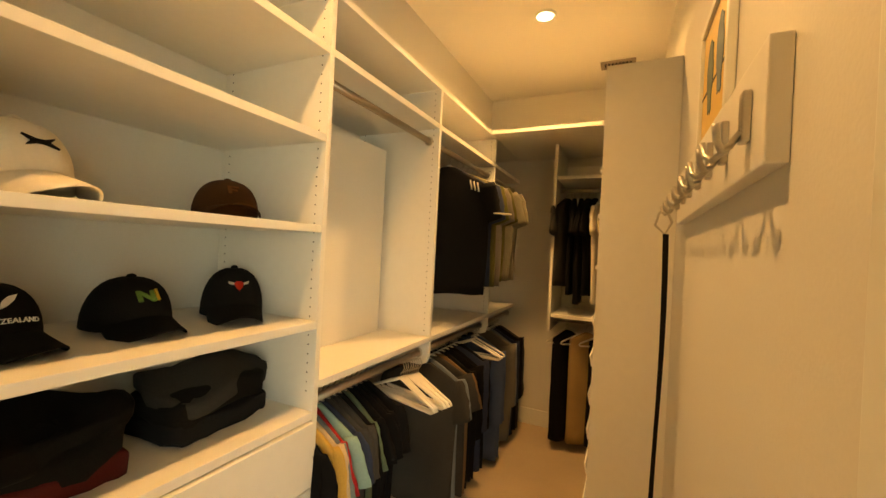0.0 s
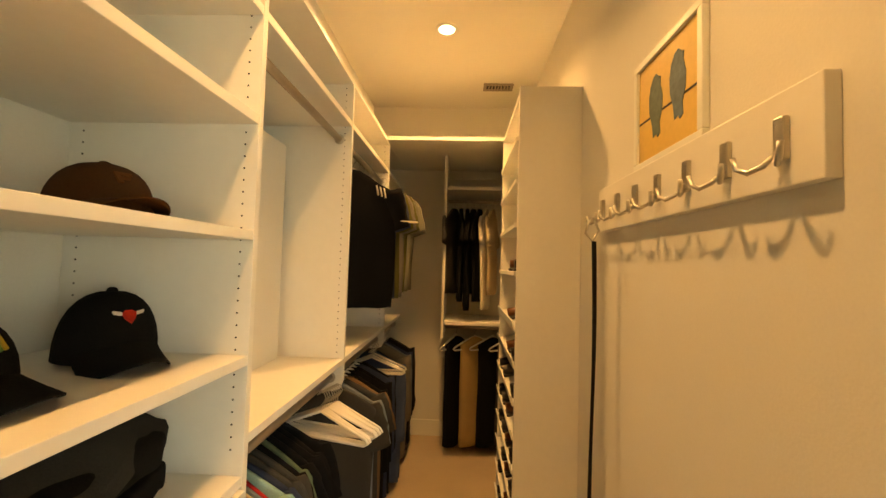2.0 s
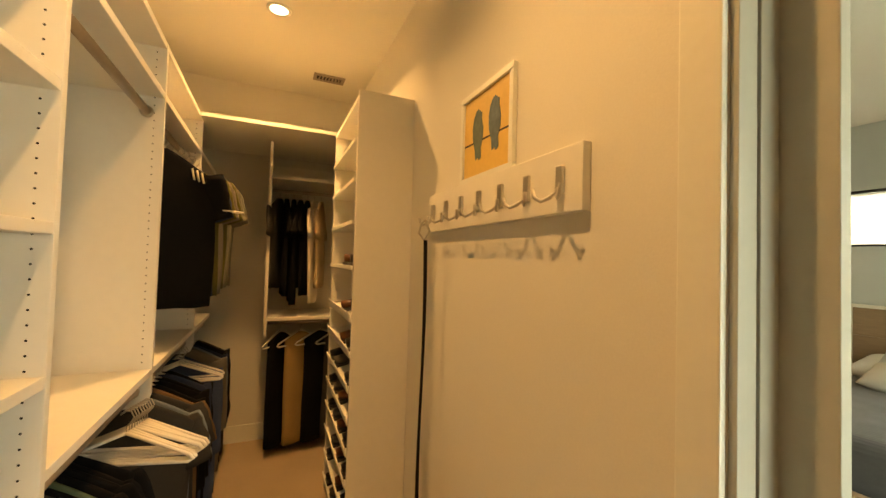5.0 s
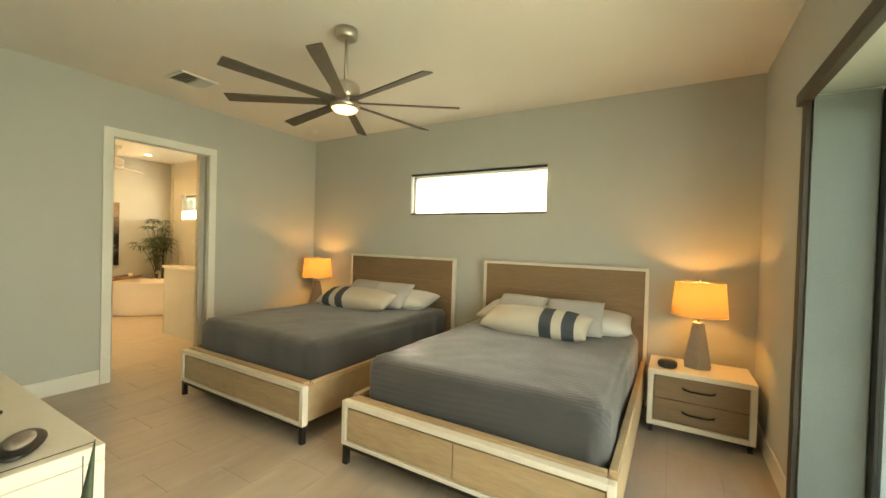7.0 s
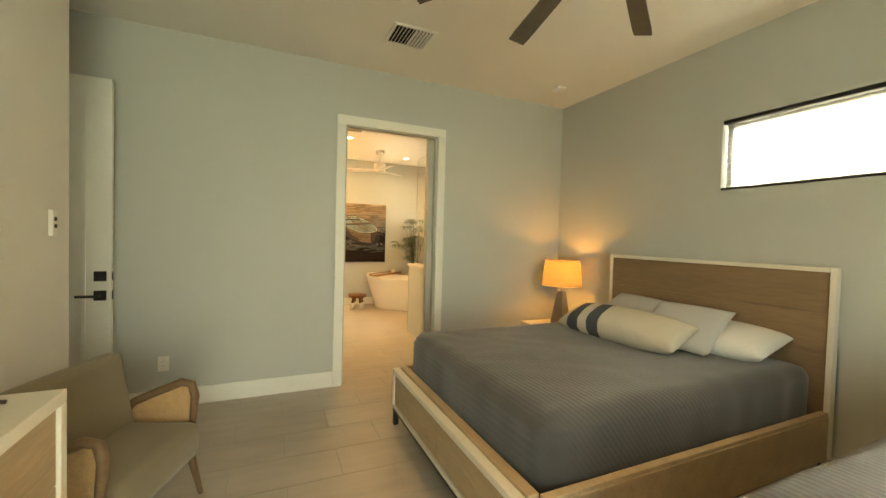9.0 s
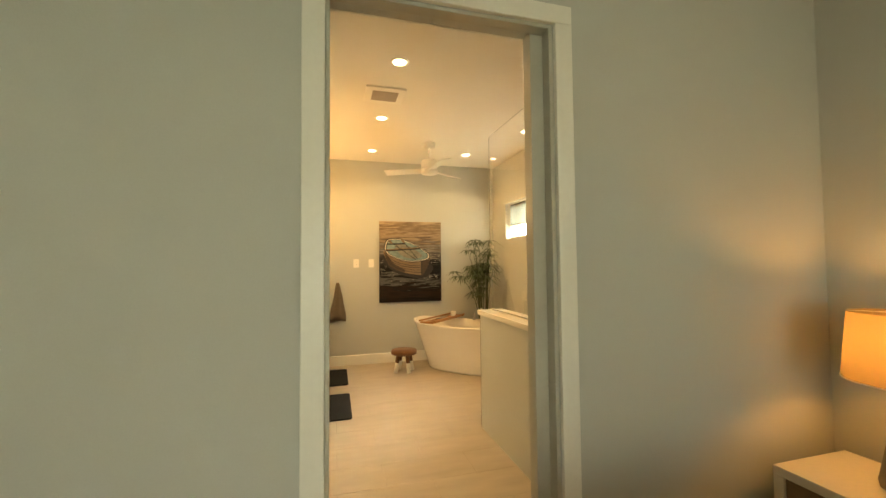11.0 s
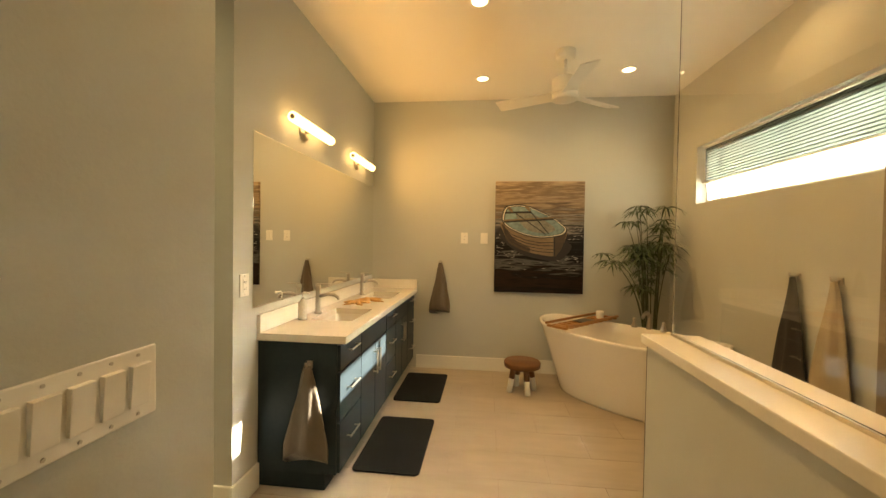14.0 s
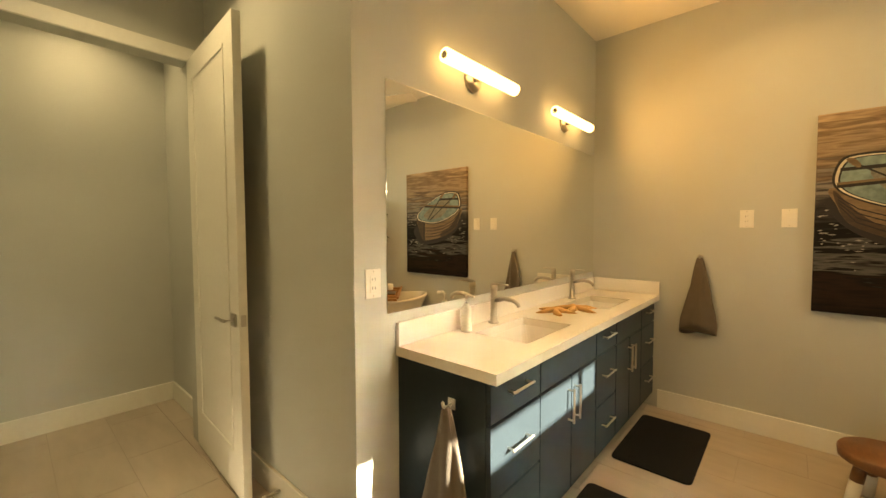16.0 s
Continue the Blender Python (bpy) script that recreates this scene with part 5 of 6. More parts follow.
for x, y in ((1.65, 10.95), (1.64, 9.79), (2.9, 10.85), (3.26, 9.80)):
    can_light(x, y, CT, 0.22 if x > 3.2 else 0.36)
can_light(1.64, 8.66, CT, 0.72)
# two unseen fittings added to brighten passage and toilet room, for bounced daylight
can_light(-0.35, 8.62, CT, 0.66, NEUTRAL)
can_light(-1.62, 8.6, CT, 0.45, NEUTRAL)
ex = thing("exhaust_fan", "square white ceiling exhaust fan with grille", "exhaust fan", pose(1.60, 9.235, CT))
part("cover", B(-0.17, -0.15, -0.018, 0.17, 0.15, 0.0, bevel=0.006), PLASTIC, ex)
part("grille", B(-0.11, -0.095, -0.021, 0.11, 0.095, -0.0185, bevel=0.001), CONCRETE, ex)
ceiling_fan("ceiling_fan", "white three-blade bathroom ceiling fan", 2.30, 10.48, CT, 0.33, 3, 0.56, 0.11, 0.14, WHITEFAN, WHITEFAN, 35, False)

# toilet-room door, swung back against the wall
dr = thing("door_3", "white panelled toilet door standing open, nickel lever", "door", pose(-1.06, 9.03, 0.012, 0, 0, -2.6))
tagged(dr, kind="structure")
part("slab", B(0, -0.02, 0, 0.80, 0.02, 2.36, bevel=0.003), TRIM, dr)
bm = bmesh.new()
for a in ((0.12, 0.22, 0.68, 0.24), (0.12, 2.22, 0.68, 2.24), (0.12, 0.24, 0.14, 2.22), (0.66, 0.24, 0.68, 2.22)):
    box(bm, a[0], -0.026, a[1], a[2], -0.0205, a[3], 0.002)
part("panel_moulding", bm, TRIM, dr)
pz = 0.90
p = part("lever_plate", B(0.705, -0.03, pz - 0.032, 0.77, -0.0205, pz + 0.032, bevel=0.003), NICKEL, dr)
part("lever", tube(bmesh.new(), [(0.74, -0.03, pz), (0.74, -0.065, pz), (0.72, -0.07, pz), (0.62, -0.07, pz)], 0.008, 8), NICKEL, p, smooth=True)
part("latch", B(0.8005, -0.012, pz - 0.028, 0.802, 0.012, pz + 0.028), NICKEL, dr)
ds = thing("door_stop", "small nickel spring door stop on the baseboard", "door stop", pose(-0.15, 9.0995, 0.07))
part("spring", rod(bmesh.new(), (0, 0, 0), (0, -0.07, 0), 0.007), NICKEL, ds, smooth=True)
part("tip", rod(bmesh.new(), (0, -0.07, 0), (0, -0.083, 0), 0.011), PLASTIC, ds, smooth=True)
# ---------------------------------------------------------------- closet joinery
XW, XFR = -2.27, -1.74        # wall, front edge of the shelving
T = 0.022


def holes(parent, x0, ya, z0, z1, side):
    bm = bmesh.new()
    z = z0
    while z < z1:
        for x in (x0 + 0.04, XFR - 0.035):
            rod(bm, (x, ya, z), (x, ya + side * 0.0006, z), 0.0028, seg=6)
        z += 0.032
    h = part("peg_holes", bm, DARKHOLE, parent, "rows of drilled shelf-pin holes")
    h["kind"] = "stuff"


UPR = [(2.02, 0.0), (2.90, 0.0), (3.77, 0.0), (4.62, 0.92), (5.58, 0.92)]
for i, (y, z0) in enumerate(UPR):
    u = thing("closet_upright", "white melamine closet upright with shelf-pin holes", "closet panel", pose(0, 0, 0), "closet uprights")
    if z0:
        pts = [(XW + 0.001, z0 + 0.0), (XFR - 0.05, z0), (XFR - 0.015, z0 + 0.012), (XFR, z0 + 0.05), (XFR, 2.43), (XW + 0.001, 2.43)]
        bm = slab(bmesh.new(), pts, "y", y - T / 2, y + T / 2)
    else:
        bm = B(XW + 0.001, y - T / 2, 0, XFR, y + T / 2, 2.43, bevel=0.0015)
    part("panel", bm, MELA, u)
    if 0 < i:
        holes(u, XW, y - T / 2, max(z0, 0.98) + 0.06, 2.40, -1)
        if i < 4:
            holes(u, XW, y + T / 2, max(z0, 0.98) + 0.06, 2.40, 1)


def shelf(y0, y1, z, x0=XW + 0.001, x1=XFR - 0.001, label="white melamine closet shelf"):
    s = part("shelf", B(x0, y0 + T / 2 + 0.0005, z - 0.026, x1, y1 - T / 2 - 0.0005, z, bevel=0.002), MELA)
    return tagged(s, label, "shelf", "closet shelves")


def rail(a, b, r=0.016, label="bronze-finish closet hanging rod"):
    t = thing("closet_rod", label, "closet rod", pose(*a), "closet rods")
    d = Vector(b) - Vector(a)
    part("bar", rod(bmesh.new(), (0, 0, 0), d, r, seg=18), BRONZE, t, smooth=True)
    n = d.normalized()
    for p in (Vector((0, 0, 0)), d - n * 0.008):
        part("socket", rod(bmesh.new(), p, p + n * 0.008, r + 0.008, seg=18), NICKEL, t, smooth=True)


for y0, y1 in ((2.02, 2.90), (2.90, 3.77)):
    for z in (2.43, 2.22, 1.92, 1.61, 1.283, 0.975):
        shelf(y0, y1, z)
for y0, y1 in ((3.77, 4.62), (4.62, 5.58), (5.58, 6.328)):
    shelf(y0, y1, 2.43)
    shelf(y0, y1, 2.22)
    shelf(y0, y1, 1.075)
    rail((-1.80, y0 + T / 2 + 0.001, 2.13), (-1.80, y1 - T / 2 - 0.001, 2.13))
    rail((-1.80, y0 + T / 2 + 0.001, 0.985), (-1.80, y1 - T / 2 - 0.001, 0.985))
# board leaning at the back of the second bay
tagged(part("back_board", B(-2.055, 3.80, 1.0755, -2.04, 4.56, 2.08, bevel=0.002), CWALL), "plain painted board standing behind the shelf", "board")

# drawers
for y0, y1 in ((2.02, 2.90), (2.90, 3.77)):
    du = thing("drawer_unit", "white melamine drawer stack with steel bar handles", "drawers", pose(0, 0, 0), "closet drawers")
    part("carcass", B(XW + 0.001, y0 + T / 2 + 0.001, 0.06, XFR - 0.03, y1 - T / 2 - 0.001, 0.945), MELA, du)
    for k in range(4):
        z0 = 0.06 + k * 0.2215
        d = part("drawer", B(XFR - 0.028, y0 + T / 2 + 0.003, z0 + 0.002, XFR + 0.012, y1 - T / 2 - 0.003, z0 + 0.2185, bevel=0.002), MELA, du)
        yc = (y0 + y1) / 2
        bm = bmesh.new()
        rod(bm, (XFR + 0.045, yc - 0.10, z0 + 0.14), (XFR + 0.045, yc + 0.10, z0 + 0.14), 0.006)
        for s in (-0.08, 0.08):
            rod(bm, (XFR + 0.012, yc + s, z0 + 0.14), (XFR + 0.045, yc + s, z0 + 0.14), 0.005, seg=8)
        part("handle", bm, NICKEL, d, "steel bar handle", smooth=True)

# end of the closet
tagged(part("shelf", B(XFR + 0.001, 5.45, 2.405, -0.621, 6.328, 2.43, bevel=0.002), MELA), "long white shelf across the closet end", "shelf", "closet shelves")
eu = thing("closet_upright", "white melamine closet upright with shelf-pin holes", "closet panel", pose(0, 0, 0), "closet uprights")
part("panel", B(-1.341, 5.82, 0.96, -1.319, 6.328, 2.404, bevel=0.0015), MELA, eu)
tagged(part("shelf", B(-1.318, 5.84, 2.135, -0.621, 6.328, 2.16, bevel=0.002), MELA), "white shelf over the end hanging rod", "shelf", "closet shelves")
tagged(part("shelf", B(-1.318, 5.84, 1.065, -0.621, 6.328, 1.09, bevel=0.002), MELA), "white shelf between the end hanging rods", "shelf", "closet shelves")
tagged(part("cleat", B(-1.318, 6.33, 2.25, -0.621, 6.328, 2.33, bevel=0.002), MELA), "white back rail under the top shelf", "rail")
rail((-1.318, 6.02, 2.07), (-0.622, 6.02, 2.07), 0.014)
rail((-1.318, 6.02, 1.025), (-0.622, 6.02, 1.025), 0.014)

# shoe tower
tw = thing("shoe_tower", "tall white melamine shoe tower with slanted shelves", "shoe rack", pose(0, 0, 0))
part("side_panel", B(-0.924, 4.66, 0, -0.621, 4.682, 2.425, bevel=0.0015), MELA, tw)
part("side_panel", B(-0.924, 5.42, 0, -0.621, 5.442, 2.404, bevel=0.0015), MELA, tw)
part("back_panel", B(-0.640, 4.683, 0.0, -0.6215, 5.419, 2.40), MELA, tw)
part("top", B(-0.924, 4.683, 2.38, -0.6405, 5.419, 2.402, bevel=0.0015), MELA, tw)
SHZ = [0.10, 0.26, 0.42, 0.58, 0.74, 0.90, 1.08, 1.26, 1.50, 1.74, 1.96, 2.17]
for z in SHZ:
    bm = B(-0.15, 4.684 - 5.05, -0.010, 0.15, 5.418 - 5.05, 0.010, bevel=0.0015)
    slope = 12 if z < 1.45 else 0
    bmesh.ops.transform(bm, matrix=pose(-0.785, 5.05, z, 0, -slope, 0), verts=bm.verts[:])
    s = part("shelf", bm, MELA, tw)
    if slope:
        bm = B(-0.008, 4.684 - 5.05, 0.0, 0.0, 5.418 - 5.05, 0.03, bevel=0.001)
        bmesh.ops.transform(bm, matrix=pose(-0.785, 5.05, z, 0, -slope, 0) @ Matrix.Translation((-0.142, 0, 0.0105)), verts=bm.verts[:])
        part("toe_lip", bm, MELA, s)

SHOE = [mat("shoe_black_leather", (0.015, 0.013, 0.012), 0.35), mat("shoe_brown_leather", (0.13, 0.05, 0.02), 0.4), mat("shoe_grey_canvas", (0.12, 0.11, 0.10), 0.8)]
SOLE = mat("shoe_sole", (0.05, 0.045, 0.04), 0.7)


def shoe(m, material, lab):
    s = thing("shoe", lab, "shoe", m, "shoes on the tower")
    bm = bmesh.new()
    rings = []
    for k in range(10):
        u = k / 9
        x = -0.14 + 0.28 * u
        w = 0.036 + 0.012 * math.sin(u * 3.0 + 0.2)
        if k in (0, 9):
            w *= 0.55
        h = 0.045 + 0.055 * max(0, (u - 0.35) / 0.65) ** 0.8
        ring = []
        for q in range(12):
            a = 2 * math.pi * q / 12
            ring.append(bm.verts.new((x, w * math.cos(a), 0.016 + max(0, h / 2 + h / 2 * math.sin(a)))))
        rings.append(ring)
    for a, b in zip(rings, rings[1:]):
        for q in range(12):
            bm.faces.new((a[q], a[(q + 1) % 12], b[(q + 1) % 12], b[q]))
    bm.faces.new(rings[0])
    bm.faces.new(rings[-1])
    part("upper", bm, material, s, smooth=True)
    part("sole", B(-0.145, -0.042, 0.0, 0.14, 0.042, 0.015, bevel=0.006), SOLE, s)


k = 0
for z in SHZ[:9]:
    for j in range(4 if z < 1.0 else 2):
        slope = 12 if z < 1.45 else 0
        if (k * 7 + 3) % 5 != 0:
            shoe(pose(-0.785, 5.05, z, 0, -slope, 0) @ pose(0.005, -0.28 + j * 0.18, 0.0115, 0, 0, 0), SHOE[(k * 3 + j) % 3], ("black leather shoe on the slanted shelf", "brown leather shoe on the slanted shelf", "dark grey canvas shoe on the slanted shelf")[(k * 3 + j) % 3])
        k += 1

# ---------------------------------------------------------------- hangers and clothes
HANGW = mat("white_plastic_hanger", (0.80, 0.76, 0.68), 0.4, var=0.03, bump=0.0)
CLOTH = {}


def cloth(nm, c):
    if nm not in CLOTH:
        CLOTH[nm] = mat("cloth_" + nm, c, 0.95, var=0.18, scale=5, fine=240, bump=0.3, spec=0.08)
    return CLOTH[nm]


def hanger_mesh(k=1.0):
    bm = tube(bmesh.new(), [(k * x, 0, z) for x, z in ((0.0, 0.012), (0.205, -0.072), (0.215, -0.085), (0.20, -0.094), (-0.20, -0.094), (-0.215, -0.085), (-0.205, -0.072), (0.0, 0.012))], 0.0065, 7)
    return mesh("hanger_body", bm, HANGW, True)


HB, HB_SHORT = hanger_mesh(), hanger_mesh(0.72)
HH = mesh("hanger_hook", tube(bmesh.new(), [(0, 0, 0.012), (0, 0, 0.035), (0.012, 0, 0.048), (0.022, 0, 0.066), (0.012, 0, 0.086), (-0.008, 0, 0.088), (-0.02, 0, 0.074)], 0.0026, 6), NICKEL, True)


def hanger(m, worn=False):
    h = thing("clothes_hanger", "white plastic clothes hanger on the rod", "hanger", m, "white hangers")
    for nm, me in (("body", HB_SHORT if worn else HB), ("hook", HH)):
        o = new(nm, me)
        o.parent = h
    return h


def garment(name, lab, cat, m, material, width=0.44, length=0.70, thick=0.05, sleeve=0.0, seed=0, shoulder=True, trim=None, group=""):
    """Hangs below its pose, flat in the local xz plane; z = 0 at the hanger's shoulder line."""
    g = thing(name, lab, cat, m, group)
    bm = bmesh.new()
    prev = None
    depths = [0.0, 0.012, 0.03, 0.05, 0.07, 0.09, 0.115, 0.15] if shoulder else [0.0, 0.015, 0.05, 0.10]
    depths += [depths[-1] + (length - depths[-1]) * (k + 1) / 11 for k in range(11)]
    for i, dp in enumerate(depths):
        u = dp / length
        z = 0.024 - dp
        if shoulder:
            hw = min(0.035 + 0.20 * (dp / 0.11) ** 0.9, width / 2) * (1.0 - 0.05 * u)
            hw *= 1.0 + 0.03 * math.sin(u * 5 + seed)
        else:
            hw = width / 2 * (0.42 + 0.75 * min(1.0, u * 2.0) ** 0.7)
        th = thick * (0.62 + 0.38 * min(1, u * 3.0))
        ring = []
        for q in range(26):
            a = 2 * math.pi * q / 26
            ca, sa = math.cos(a), math.sin(a)
            x = hw * math.copysign(abs(ca) ** 0.7, ca)
            w = noise.noise(Vector((x * 11 + seed * 3.1, seed + sa, z * 2.2))) * 0.4 + noise.noise(Vector((x * 25 + seed, z * 4, sa))) * 0.2
            y = th / 2 * math.copysign(abs(sa) ** 0.6, sa) * (1 + (0.9 if dp > 0.1 else 0.2) * w) + 0.016 * noise.noise(Vector((x * 6, z * 3, seed * 1.7))) * min(1, u * 4)
            zz = z + (0.016 * noise.noise(Vector((x * 9, seed, 1))) if i == len(depths) - 1 else 0)
            ring.append(bm.verts.new((x, y, zz)))
        if prev:
            for q in range(26):
                bm.faces.new((prev[q], prev[(q + 1) % 26], ring[(q + 1) % 26], ring[q]))
        else:
            bm.faces.new(ring)
        prev = ring
    bm.faces.new(prev[::-1])
    part("body", bm, material, g, smooth=True)
    if sleeve:
        for s in (-1, 1):
            bm = bmesh.new()
            prev = None
            for i in range(9):
                u = i / 8
                c = Vector((s * (width / 2 - 0.045 + (0.075 if sleeve < 0.3 else 0.025) * u ** 0.7), 0.012 * math.sin(seed + 3 * u), -0.075 - sleeve * u))
                ring = []
                for q in range(14):
                    a = 2 * math.pi * q / 14
                    w = noise.noise(Vector((q * 0.7, u * 5, seed * 2.3 + s)))
                    ring.append(bm.verts.new(c + Vector(((0.062 - 0.012 * u) * math.cos(a) * (1 + 0.2 * w), thick * 0.42 * math.sin(a) * (1 + 0.3 * w), 0.02 * math.cos(a) * s))))
                if prev:
                    for q in range(14):
                        bm.faces.new((prev[q], prev[(q + 1) % 14], ring[(q + 1) % 14], ring[q]))
                else:
                    bm.faces.new(ring)
                prev = ring
            bm.faces.new(prev[::-1])
            sl = part("sleeve", bm, material, g, smooth=True)
            if trim:
                pts = [(s * (width / 2 + 0.075) + 0.058 * math.cos(2 * math.pi * q / 12), thick * 0.46 * math.sin(2 * math.pi * q / 12), -0.06 - sleeve + 0.03) for q in range(13)]
                part("cuff_stripe", tube(bmesh.new(), pts, 0.004, 5), trim, sl, "pale cuff stripe", smooth=True)
    return g


rng = random.Random(21)
COLS = {"yellow": (0.52, 0.33, 0.09), "cream": (0.50, 0.40, 0.26), "steel": (0.16, 0.19, 0.22), "red": (0.36, 0.025, 0.03), "aqua": (0.26, 0.42, 0.38), "navy": (0.03, 0.04, 0.075),
        "charcoal": (0.05, 0.048, 0.045), "grey": (0.15, 0.135, 0.115), "green": (0.09, 0.13, 0.09), "black": (0.008, 0.008, 0.009), "brown": (0.17, 0.10, 0.055), "blue": (0.06, 0.085, 0.16),
        "olive": (0.09, 0.085, 0.03), "khaki": (0.40, 0.28, 0.14), "white": (0.70, 0.65, 0.55), "stripe": (0.16, 0.15, 0.11)}
WORDS = {"black": "black", "navy": "navy", "charcoal": "charcoal", "blue": "dark blue"}


def on_rail(y, zr, col, lab, sleeve, length, seed, tilt=0, dx=0.0, width=0.44, thick=0.042, trim=None):
    m = pose(-1.80 + dx, y, zr - 0.075, 0, 0, tilt)
    hanger(m, True)
    return garment("hanging_shirt", lab, "shirt", m @ pose(0, 0, -0.020), cloth(col, COLS[col]), width, length, thick, sleeve, seed, trim=trim, group="hanging shirts")


# lower rod, second bay
row = ["black", "yellow", "cream", "steel", "red", "aqua", "navy", "charcoal", "charcoal", "black", "green", "black", "black", "black", "black"]
for i, c in enumerate(row):
    on_rail(3.805 + i * (0.027 if i < 6 else 0.036) - (0.054 if i > 5 else 0), 0.985, c, WORDS.get(c, c) + " polo shirt on a white hanger", 0.18, 0.72, i, rng.uniform(-9, 3), -0.10, 0.40, 0.036)
for i in range(9):
    hanger(pose(-1.745 + 0.004 * i, 4.34 + i * 0.014, 0.985 - 0.07, 0, 0, rng.uniform(-5, 5) - 12))
row = ["charcoal", "steel", "charcoal", "brown", "black", "black", "black", "navy", "black"]
for i, c in enumerate(row):
    on_rail(4.70 + i * 0.062, 0.985, c, WORDS.get(c, c) + " shirt on a white hanger", 0.45 if i > 3 else 0.2, 0.80, i + 20, rng.uniform(-4, 14), -0.02)
for i in range(3):
    hanger(pose(-1.76, 5.30 + i * 0.05, 0.985 - 0.075, 0, 0, rng.uniform(-12, 12)))
row = ["blue", "blue", "grey", "steel", "navy", "black", "black", "charcoal"]
for i, c in enumerate(row):
    on_rail(5.46 + (0.18 if i > 1 else 0.0) + i * 0.055, 0.985, c, WORDS.get(c, c) + " long-sleeved shirt on a white hanger", 0.5, 0.86, i + 40, rng.uniform(-4, 12))
# upper rod
j = on_rail(4.93, 2.13, "black", "black short-sleeved jersey with white shoulder stripes", 0.22, 0.78, 61, 24, -0.02, 0.52, 0.06, cloth("white", COLS["white"]))
for s in (-1, 1):
    for q in range(3):
        x = s * (0.13 + q * 0.022)
        bm = tube(bmesh.new(), [(x, -0.030, -0.02 - abs(x) * 0.28), (x + s * 0.012, -0.028, -0.075 - abs(x) * 0.28)], 0.0045, 6)
        part("shoulder_stripe", bm, cloth("white", COLS["white"]), j, "white shoulder stripe", smooth=True)
row = ["black", "navy", "olive", "grey", "olive", "stripe", "stripe"]
for i, c in enumerate(row):
    on_rail(5.05 + i * 0.065 + (0.06 if i > 4 else 0), 2.13, c, WORDS.get(c, c) + " short-sleeved shirt on a hanger", 0.22, 0.74 - 0.03 * (i > 3), i + 70, rng.uniform(-5, 12), -0.03 + 0.012 * i, 0.46, 0.05)
# end rods: shirts above, trousers below
row = ["charcoal", "black", "black", "black", "black", "white", "cream"]
for i, c in enumerate(row):
    m = pose(-1.26 + i * 0.053, 6.02, 2.07 - 0.075, 0, 0, 90 + rng.uniform(-24, 4))
    hanger(m, True)
    garment("hanging_shirt", WORDS.get(c, c) + " t-shirt on the end rod", "shirt", m @ pose(0, 0, -0.012), cloth(c, COLS[c]), 0.42, 0.70 + 0.06 * (i % 3), 0.05, 0.2, i + 90, group="hanging shirts")
row = ["black", "khaki", "black", "charcoal"]
for i, c in enumerate(row):
    m = pose(-1.22 + i * 0.15, 6.02, 1.025 - 0.075, 0, 0, 90 + rng.uniform(-62, -35))
    hanger(m)
    garment("hanging_trousers", WORDS.get(c, c) + " trousers folded over a hanger", "trousers", m @ pose(0, 0, -0.03), cloth(c, COLS[c]), 0.27, 0.86, 0.085, 0, i + 120, group="hanging trousers")

# ---------------------------------------------------------------- caps and folded clothes
def cap(m, material, lab, lower=0.022, tall=1.08, size=1.12):
    """A baseball cap, brim towards local +x, sides along y."""
    c = thing("baseball_cap", lab, "cap", m, "caps on the shelves")
    bm = bmesh.new()
    rings = []
    for k in range(9):
        ph = radians(90 * k / 8)
        r, z = math.cos(ph) ** 0.8, math.sin(ph) ** 0.9
        rings.append([bm.verts.new((0.098 * r * math.cos(a) - 0.01 + 0.01 * z, 0.082 * r * math.sin(a), 0.012 + 0.125 * z)) for a in [2 * math.pi * i / 28 for i in range(28)]] if k < 8 else None)
    rings = [r for r in rings if r]
    c.scale = (size, size, tall)
    for a, b in zip(rings, rings[1:]):
        for i in range(28):
            bm.faces.new((a[i], a[(i + 1) % 28], b[(i + 1) % 28], b[i]))
    bm.faces.new(rings[-1])
    bm.faces.new(rings[0][::-1])
    part("crown", bm, material, c, smooth=True)
    part("button", lathe(bmesh.new(), [(0.010, 0.136), (0.009, 0.141), (0.004, 0.144)], 12), material, c, smooth=True)
    bm = bmesh.new()
    top, bot = [], []
    n, mrows = 16, 6
    for s, store in ((0.0016, top), (-0.0016, bot)):
        for i in range(n + 1):
            a = radians(-68 + 136 * i / n)
            col = []
            for q in range(mrows + 1):
                u = q / mrows
                x = 0.088 * math.cos(a) + u * 0.085 * math.cos(a) ** 0.7
                y = 0.079 * math.sin(a) * (1 - 0.06 * u)
                col.append(bm.verts.new((x, y, 0.046 + s - lower * u - 7.2 * y * y * (0.55 + 0.45 * u))))
            store.append(col)
    for st_ in (top, bot):
        for i in range(n):
            for q in range(mrows):
                bm.faces.new((st_[i][q], st_[i + 1][q], st_[i + 1][q + 1], st_[i][q + 1]))
    for i in range(n):
        bm.faces.new((top[i][mrows], top[i + 1][mrows], bot[i + 1][mrows], bot[i][mrows]))
    part("brim", bm, material, c, "curved brim", smooth=True)
    return c


BLK, BRN = cloth("cap_black", (0.008, 0.0075, 0.007)), cloth("cap_brown", (0.07, 0.032, 0.013))
WHT = mat("cap_white_twill", (0.68, 0.63, 0.53), 0.9, var=0.05, scale=6, fine=120, bump=0.12, spec=0.2)
REDC, GRN = cloth("emblem_red", (0.45, 0.03, 0.02)), cloth("emblem_green", (0.12, 0.22, 0.05))


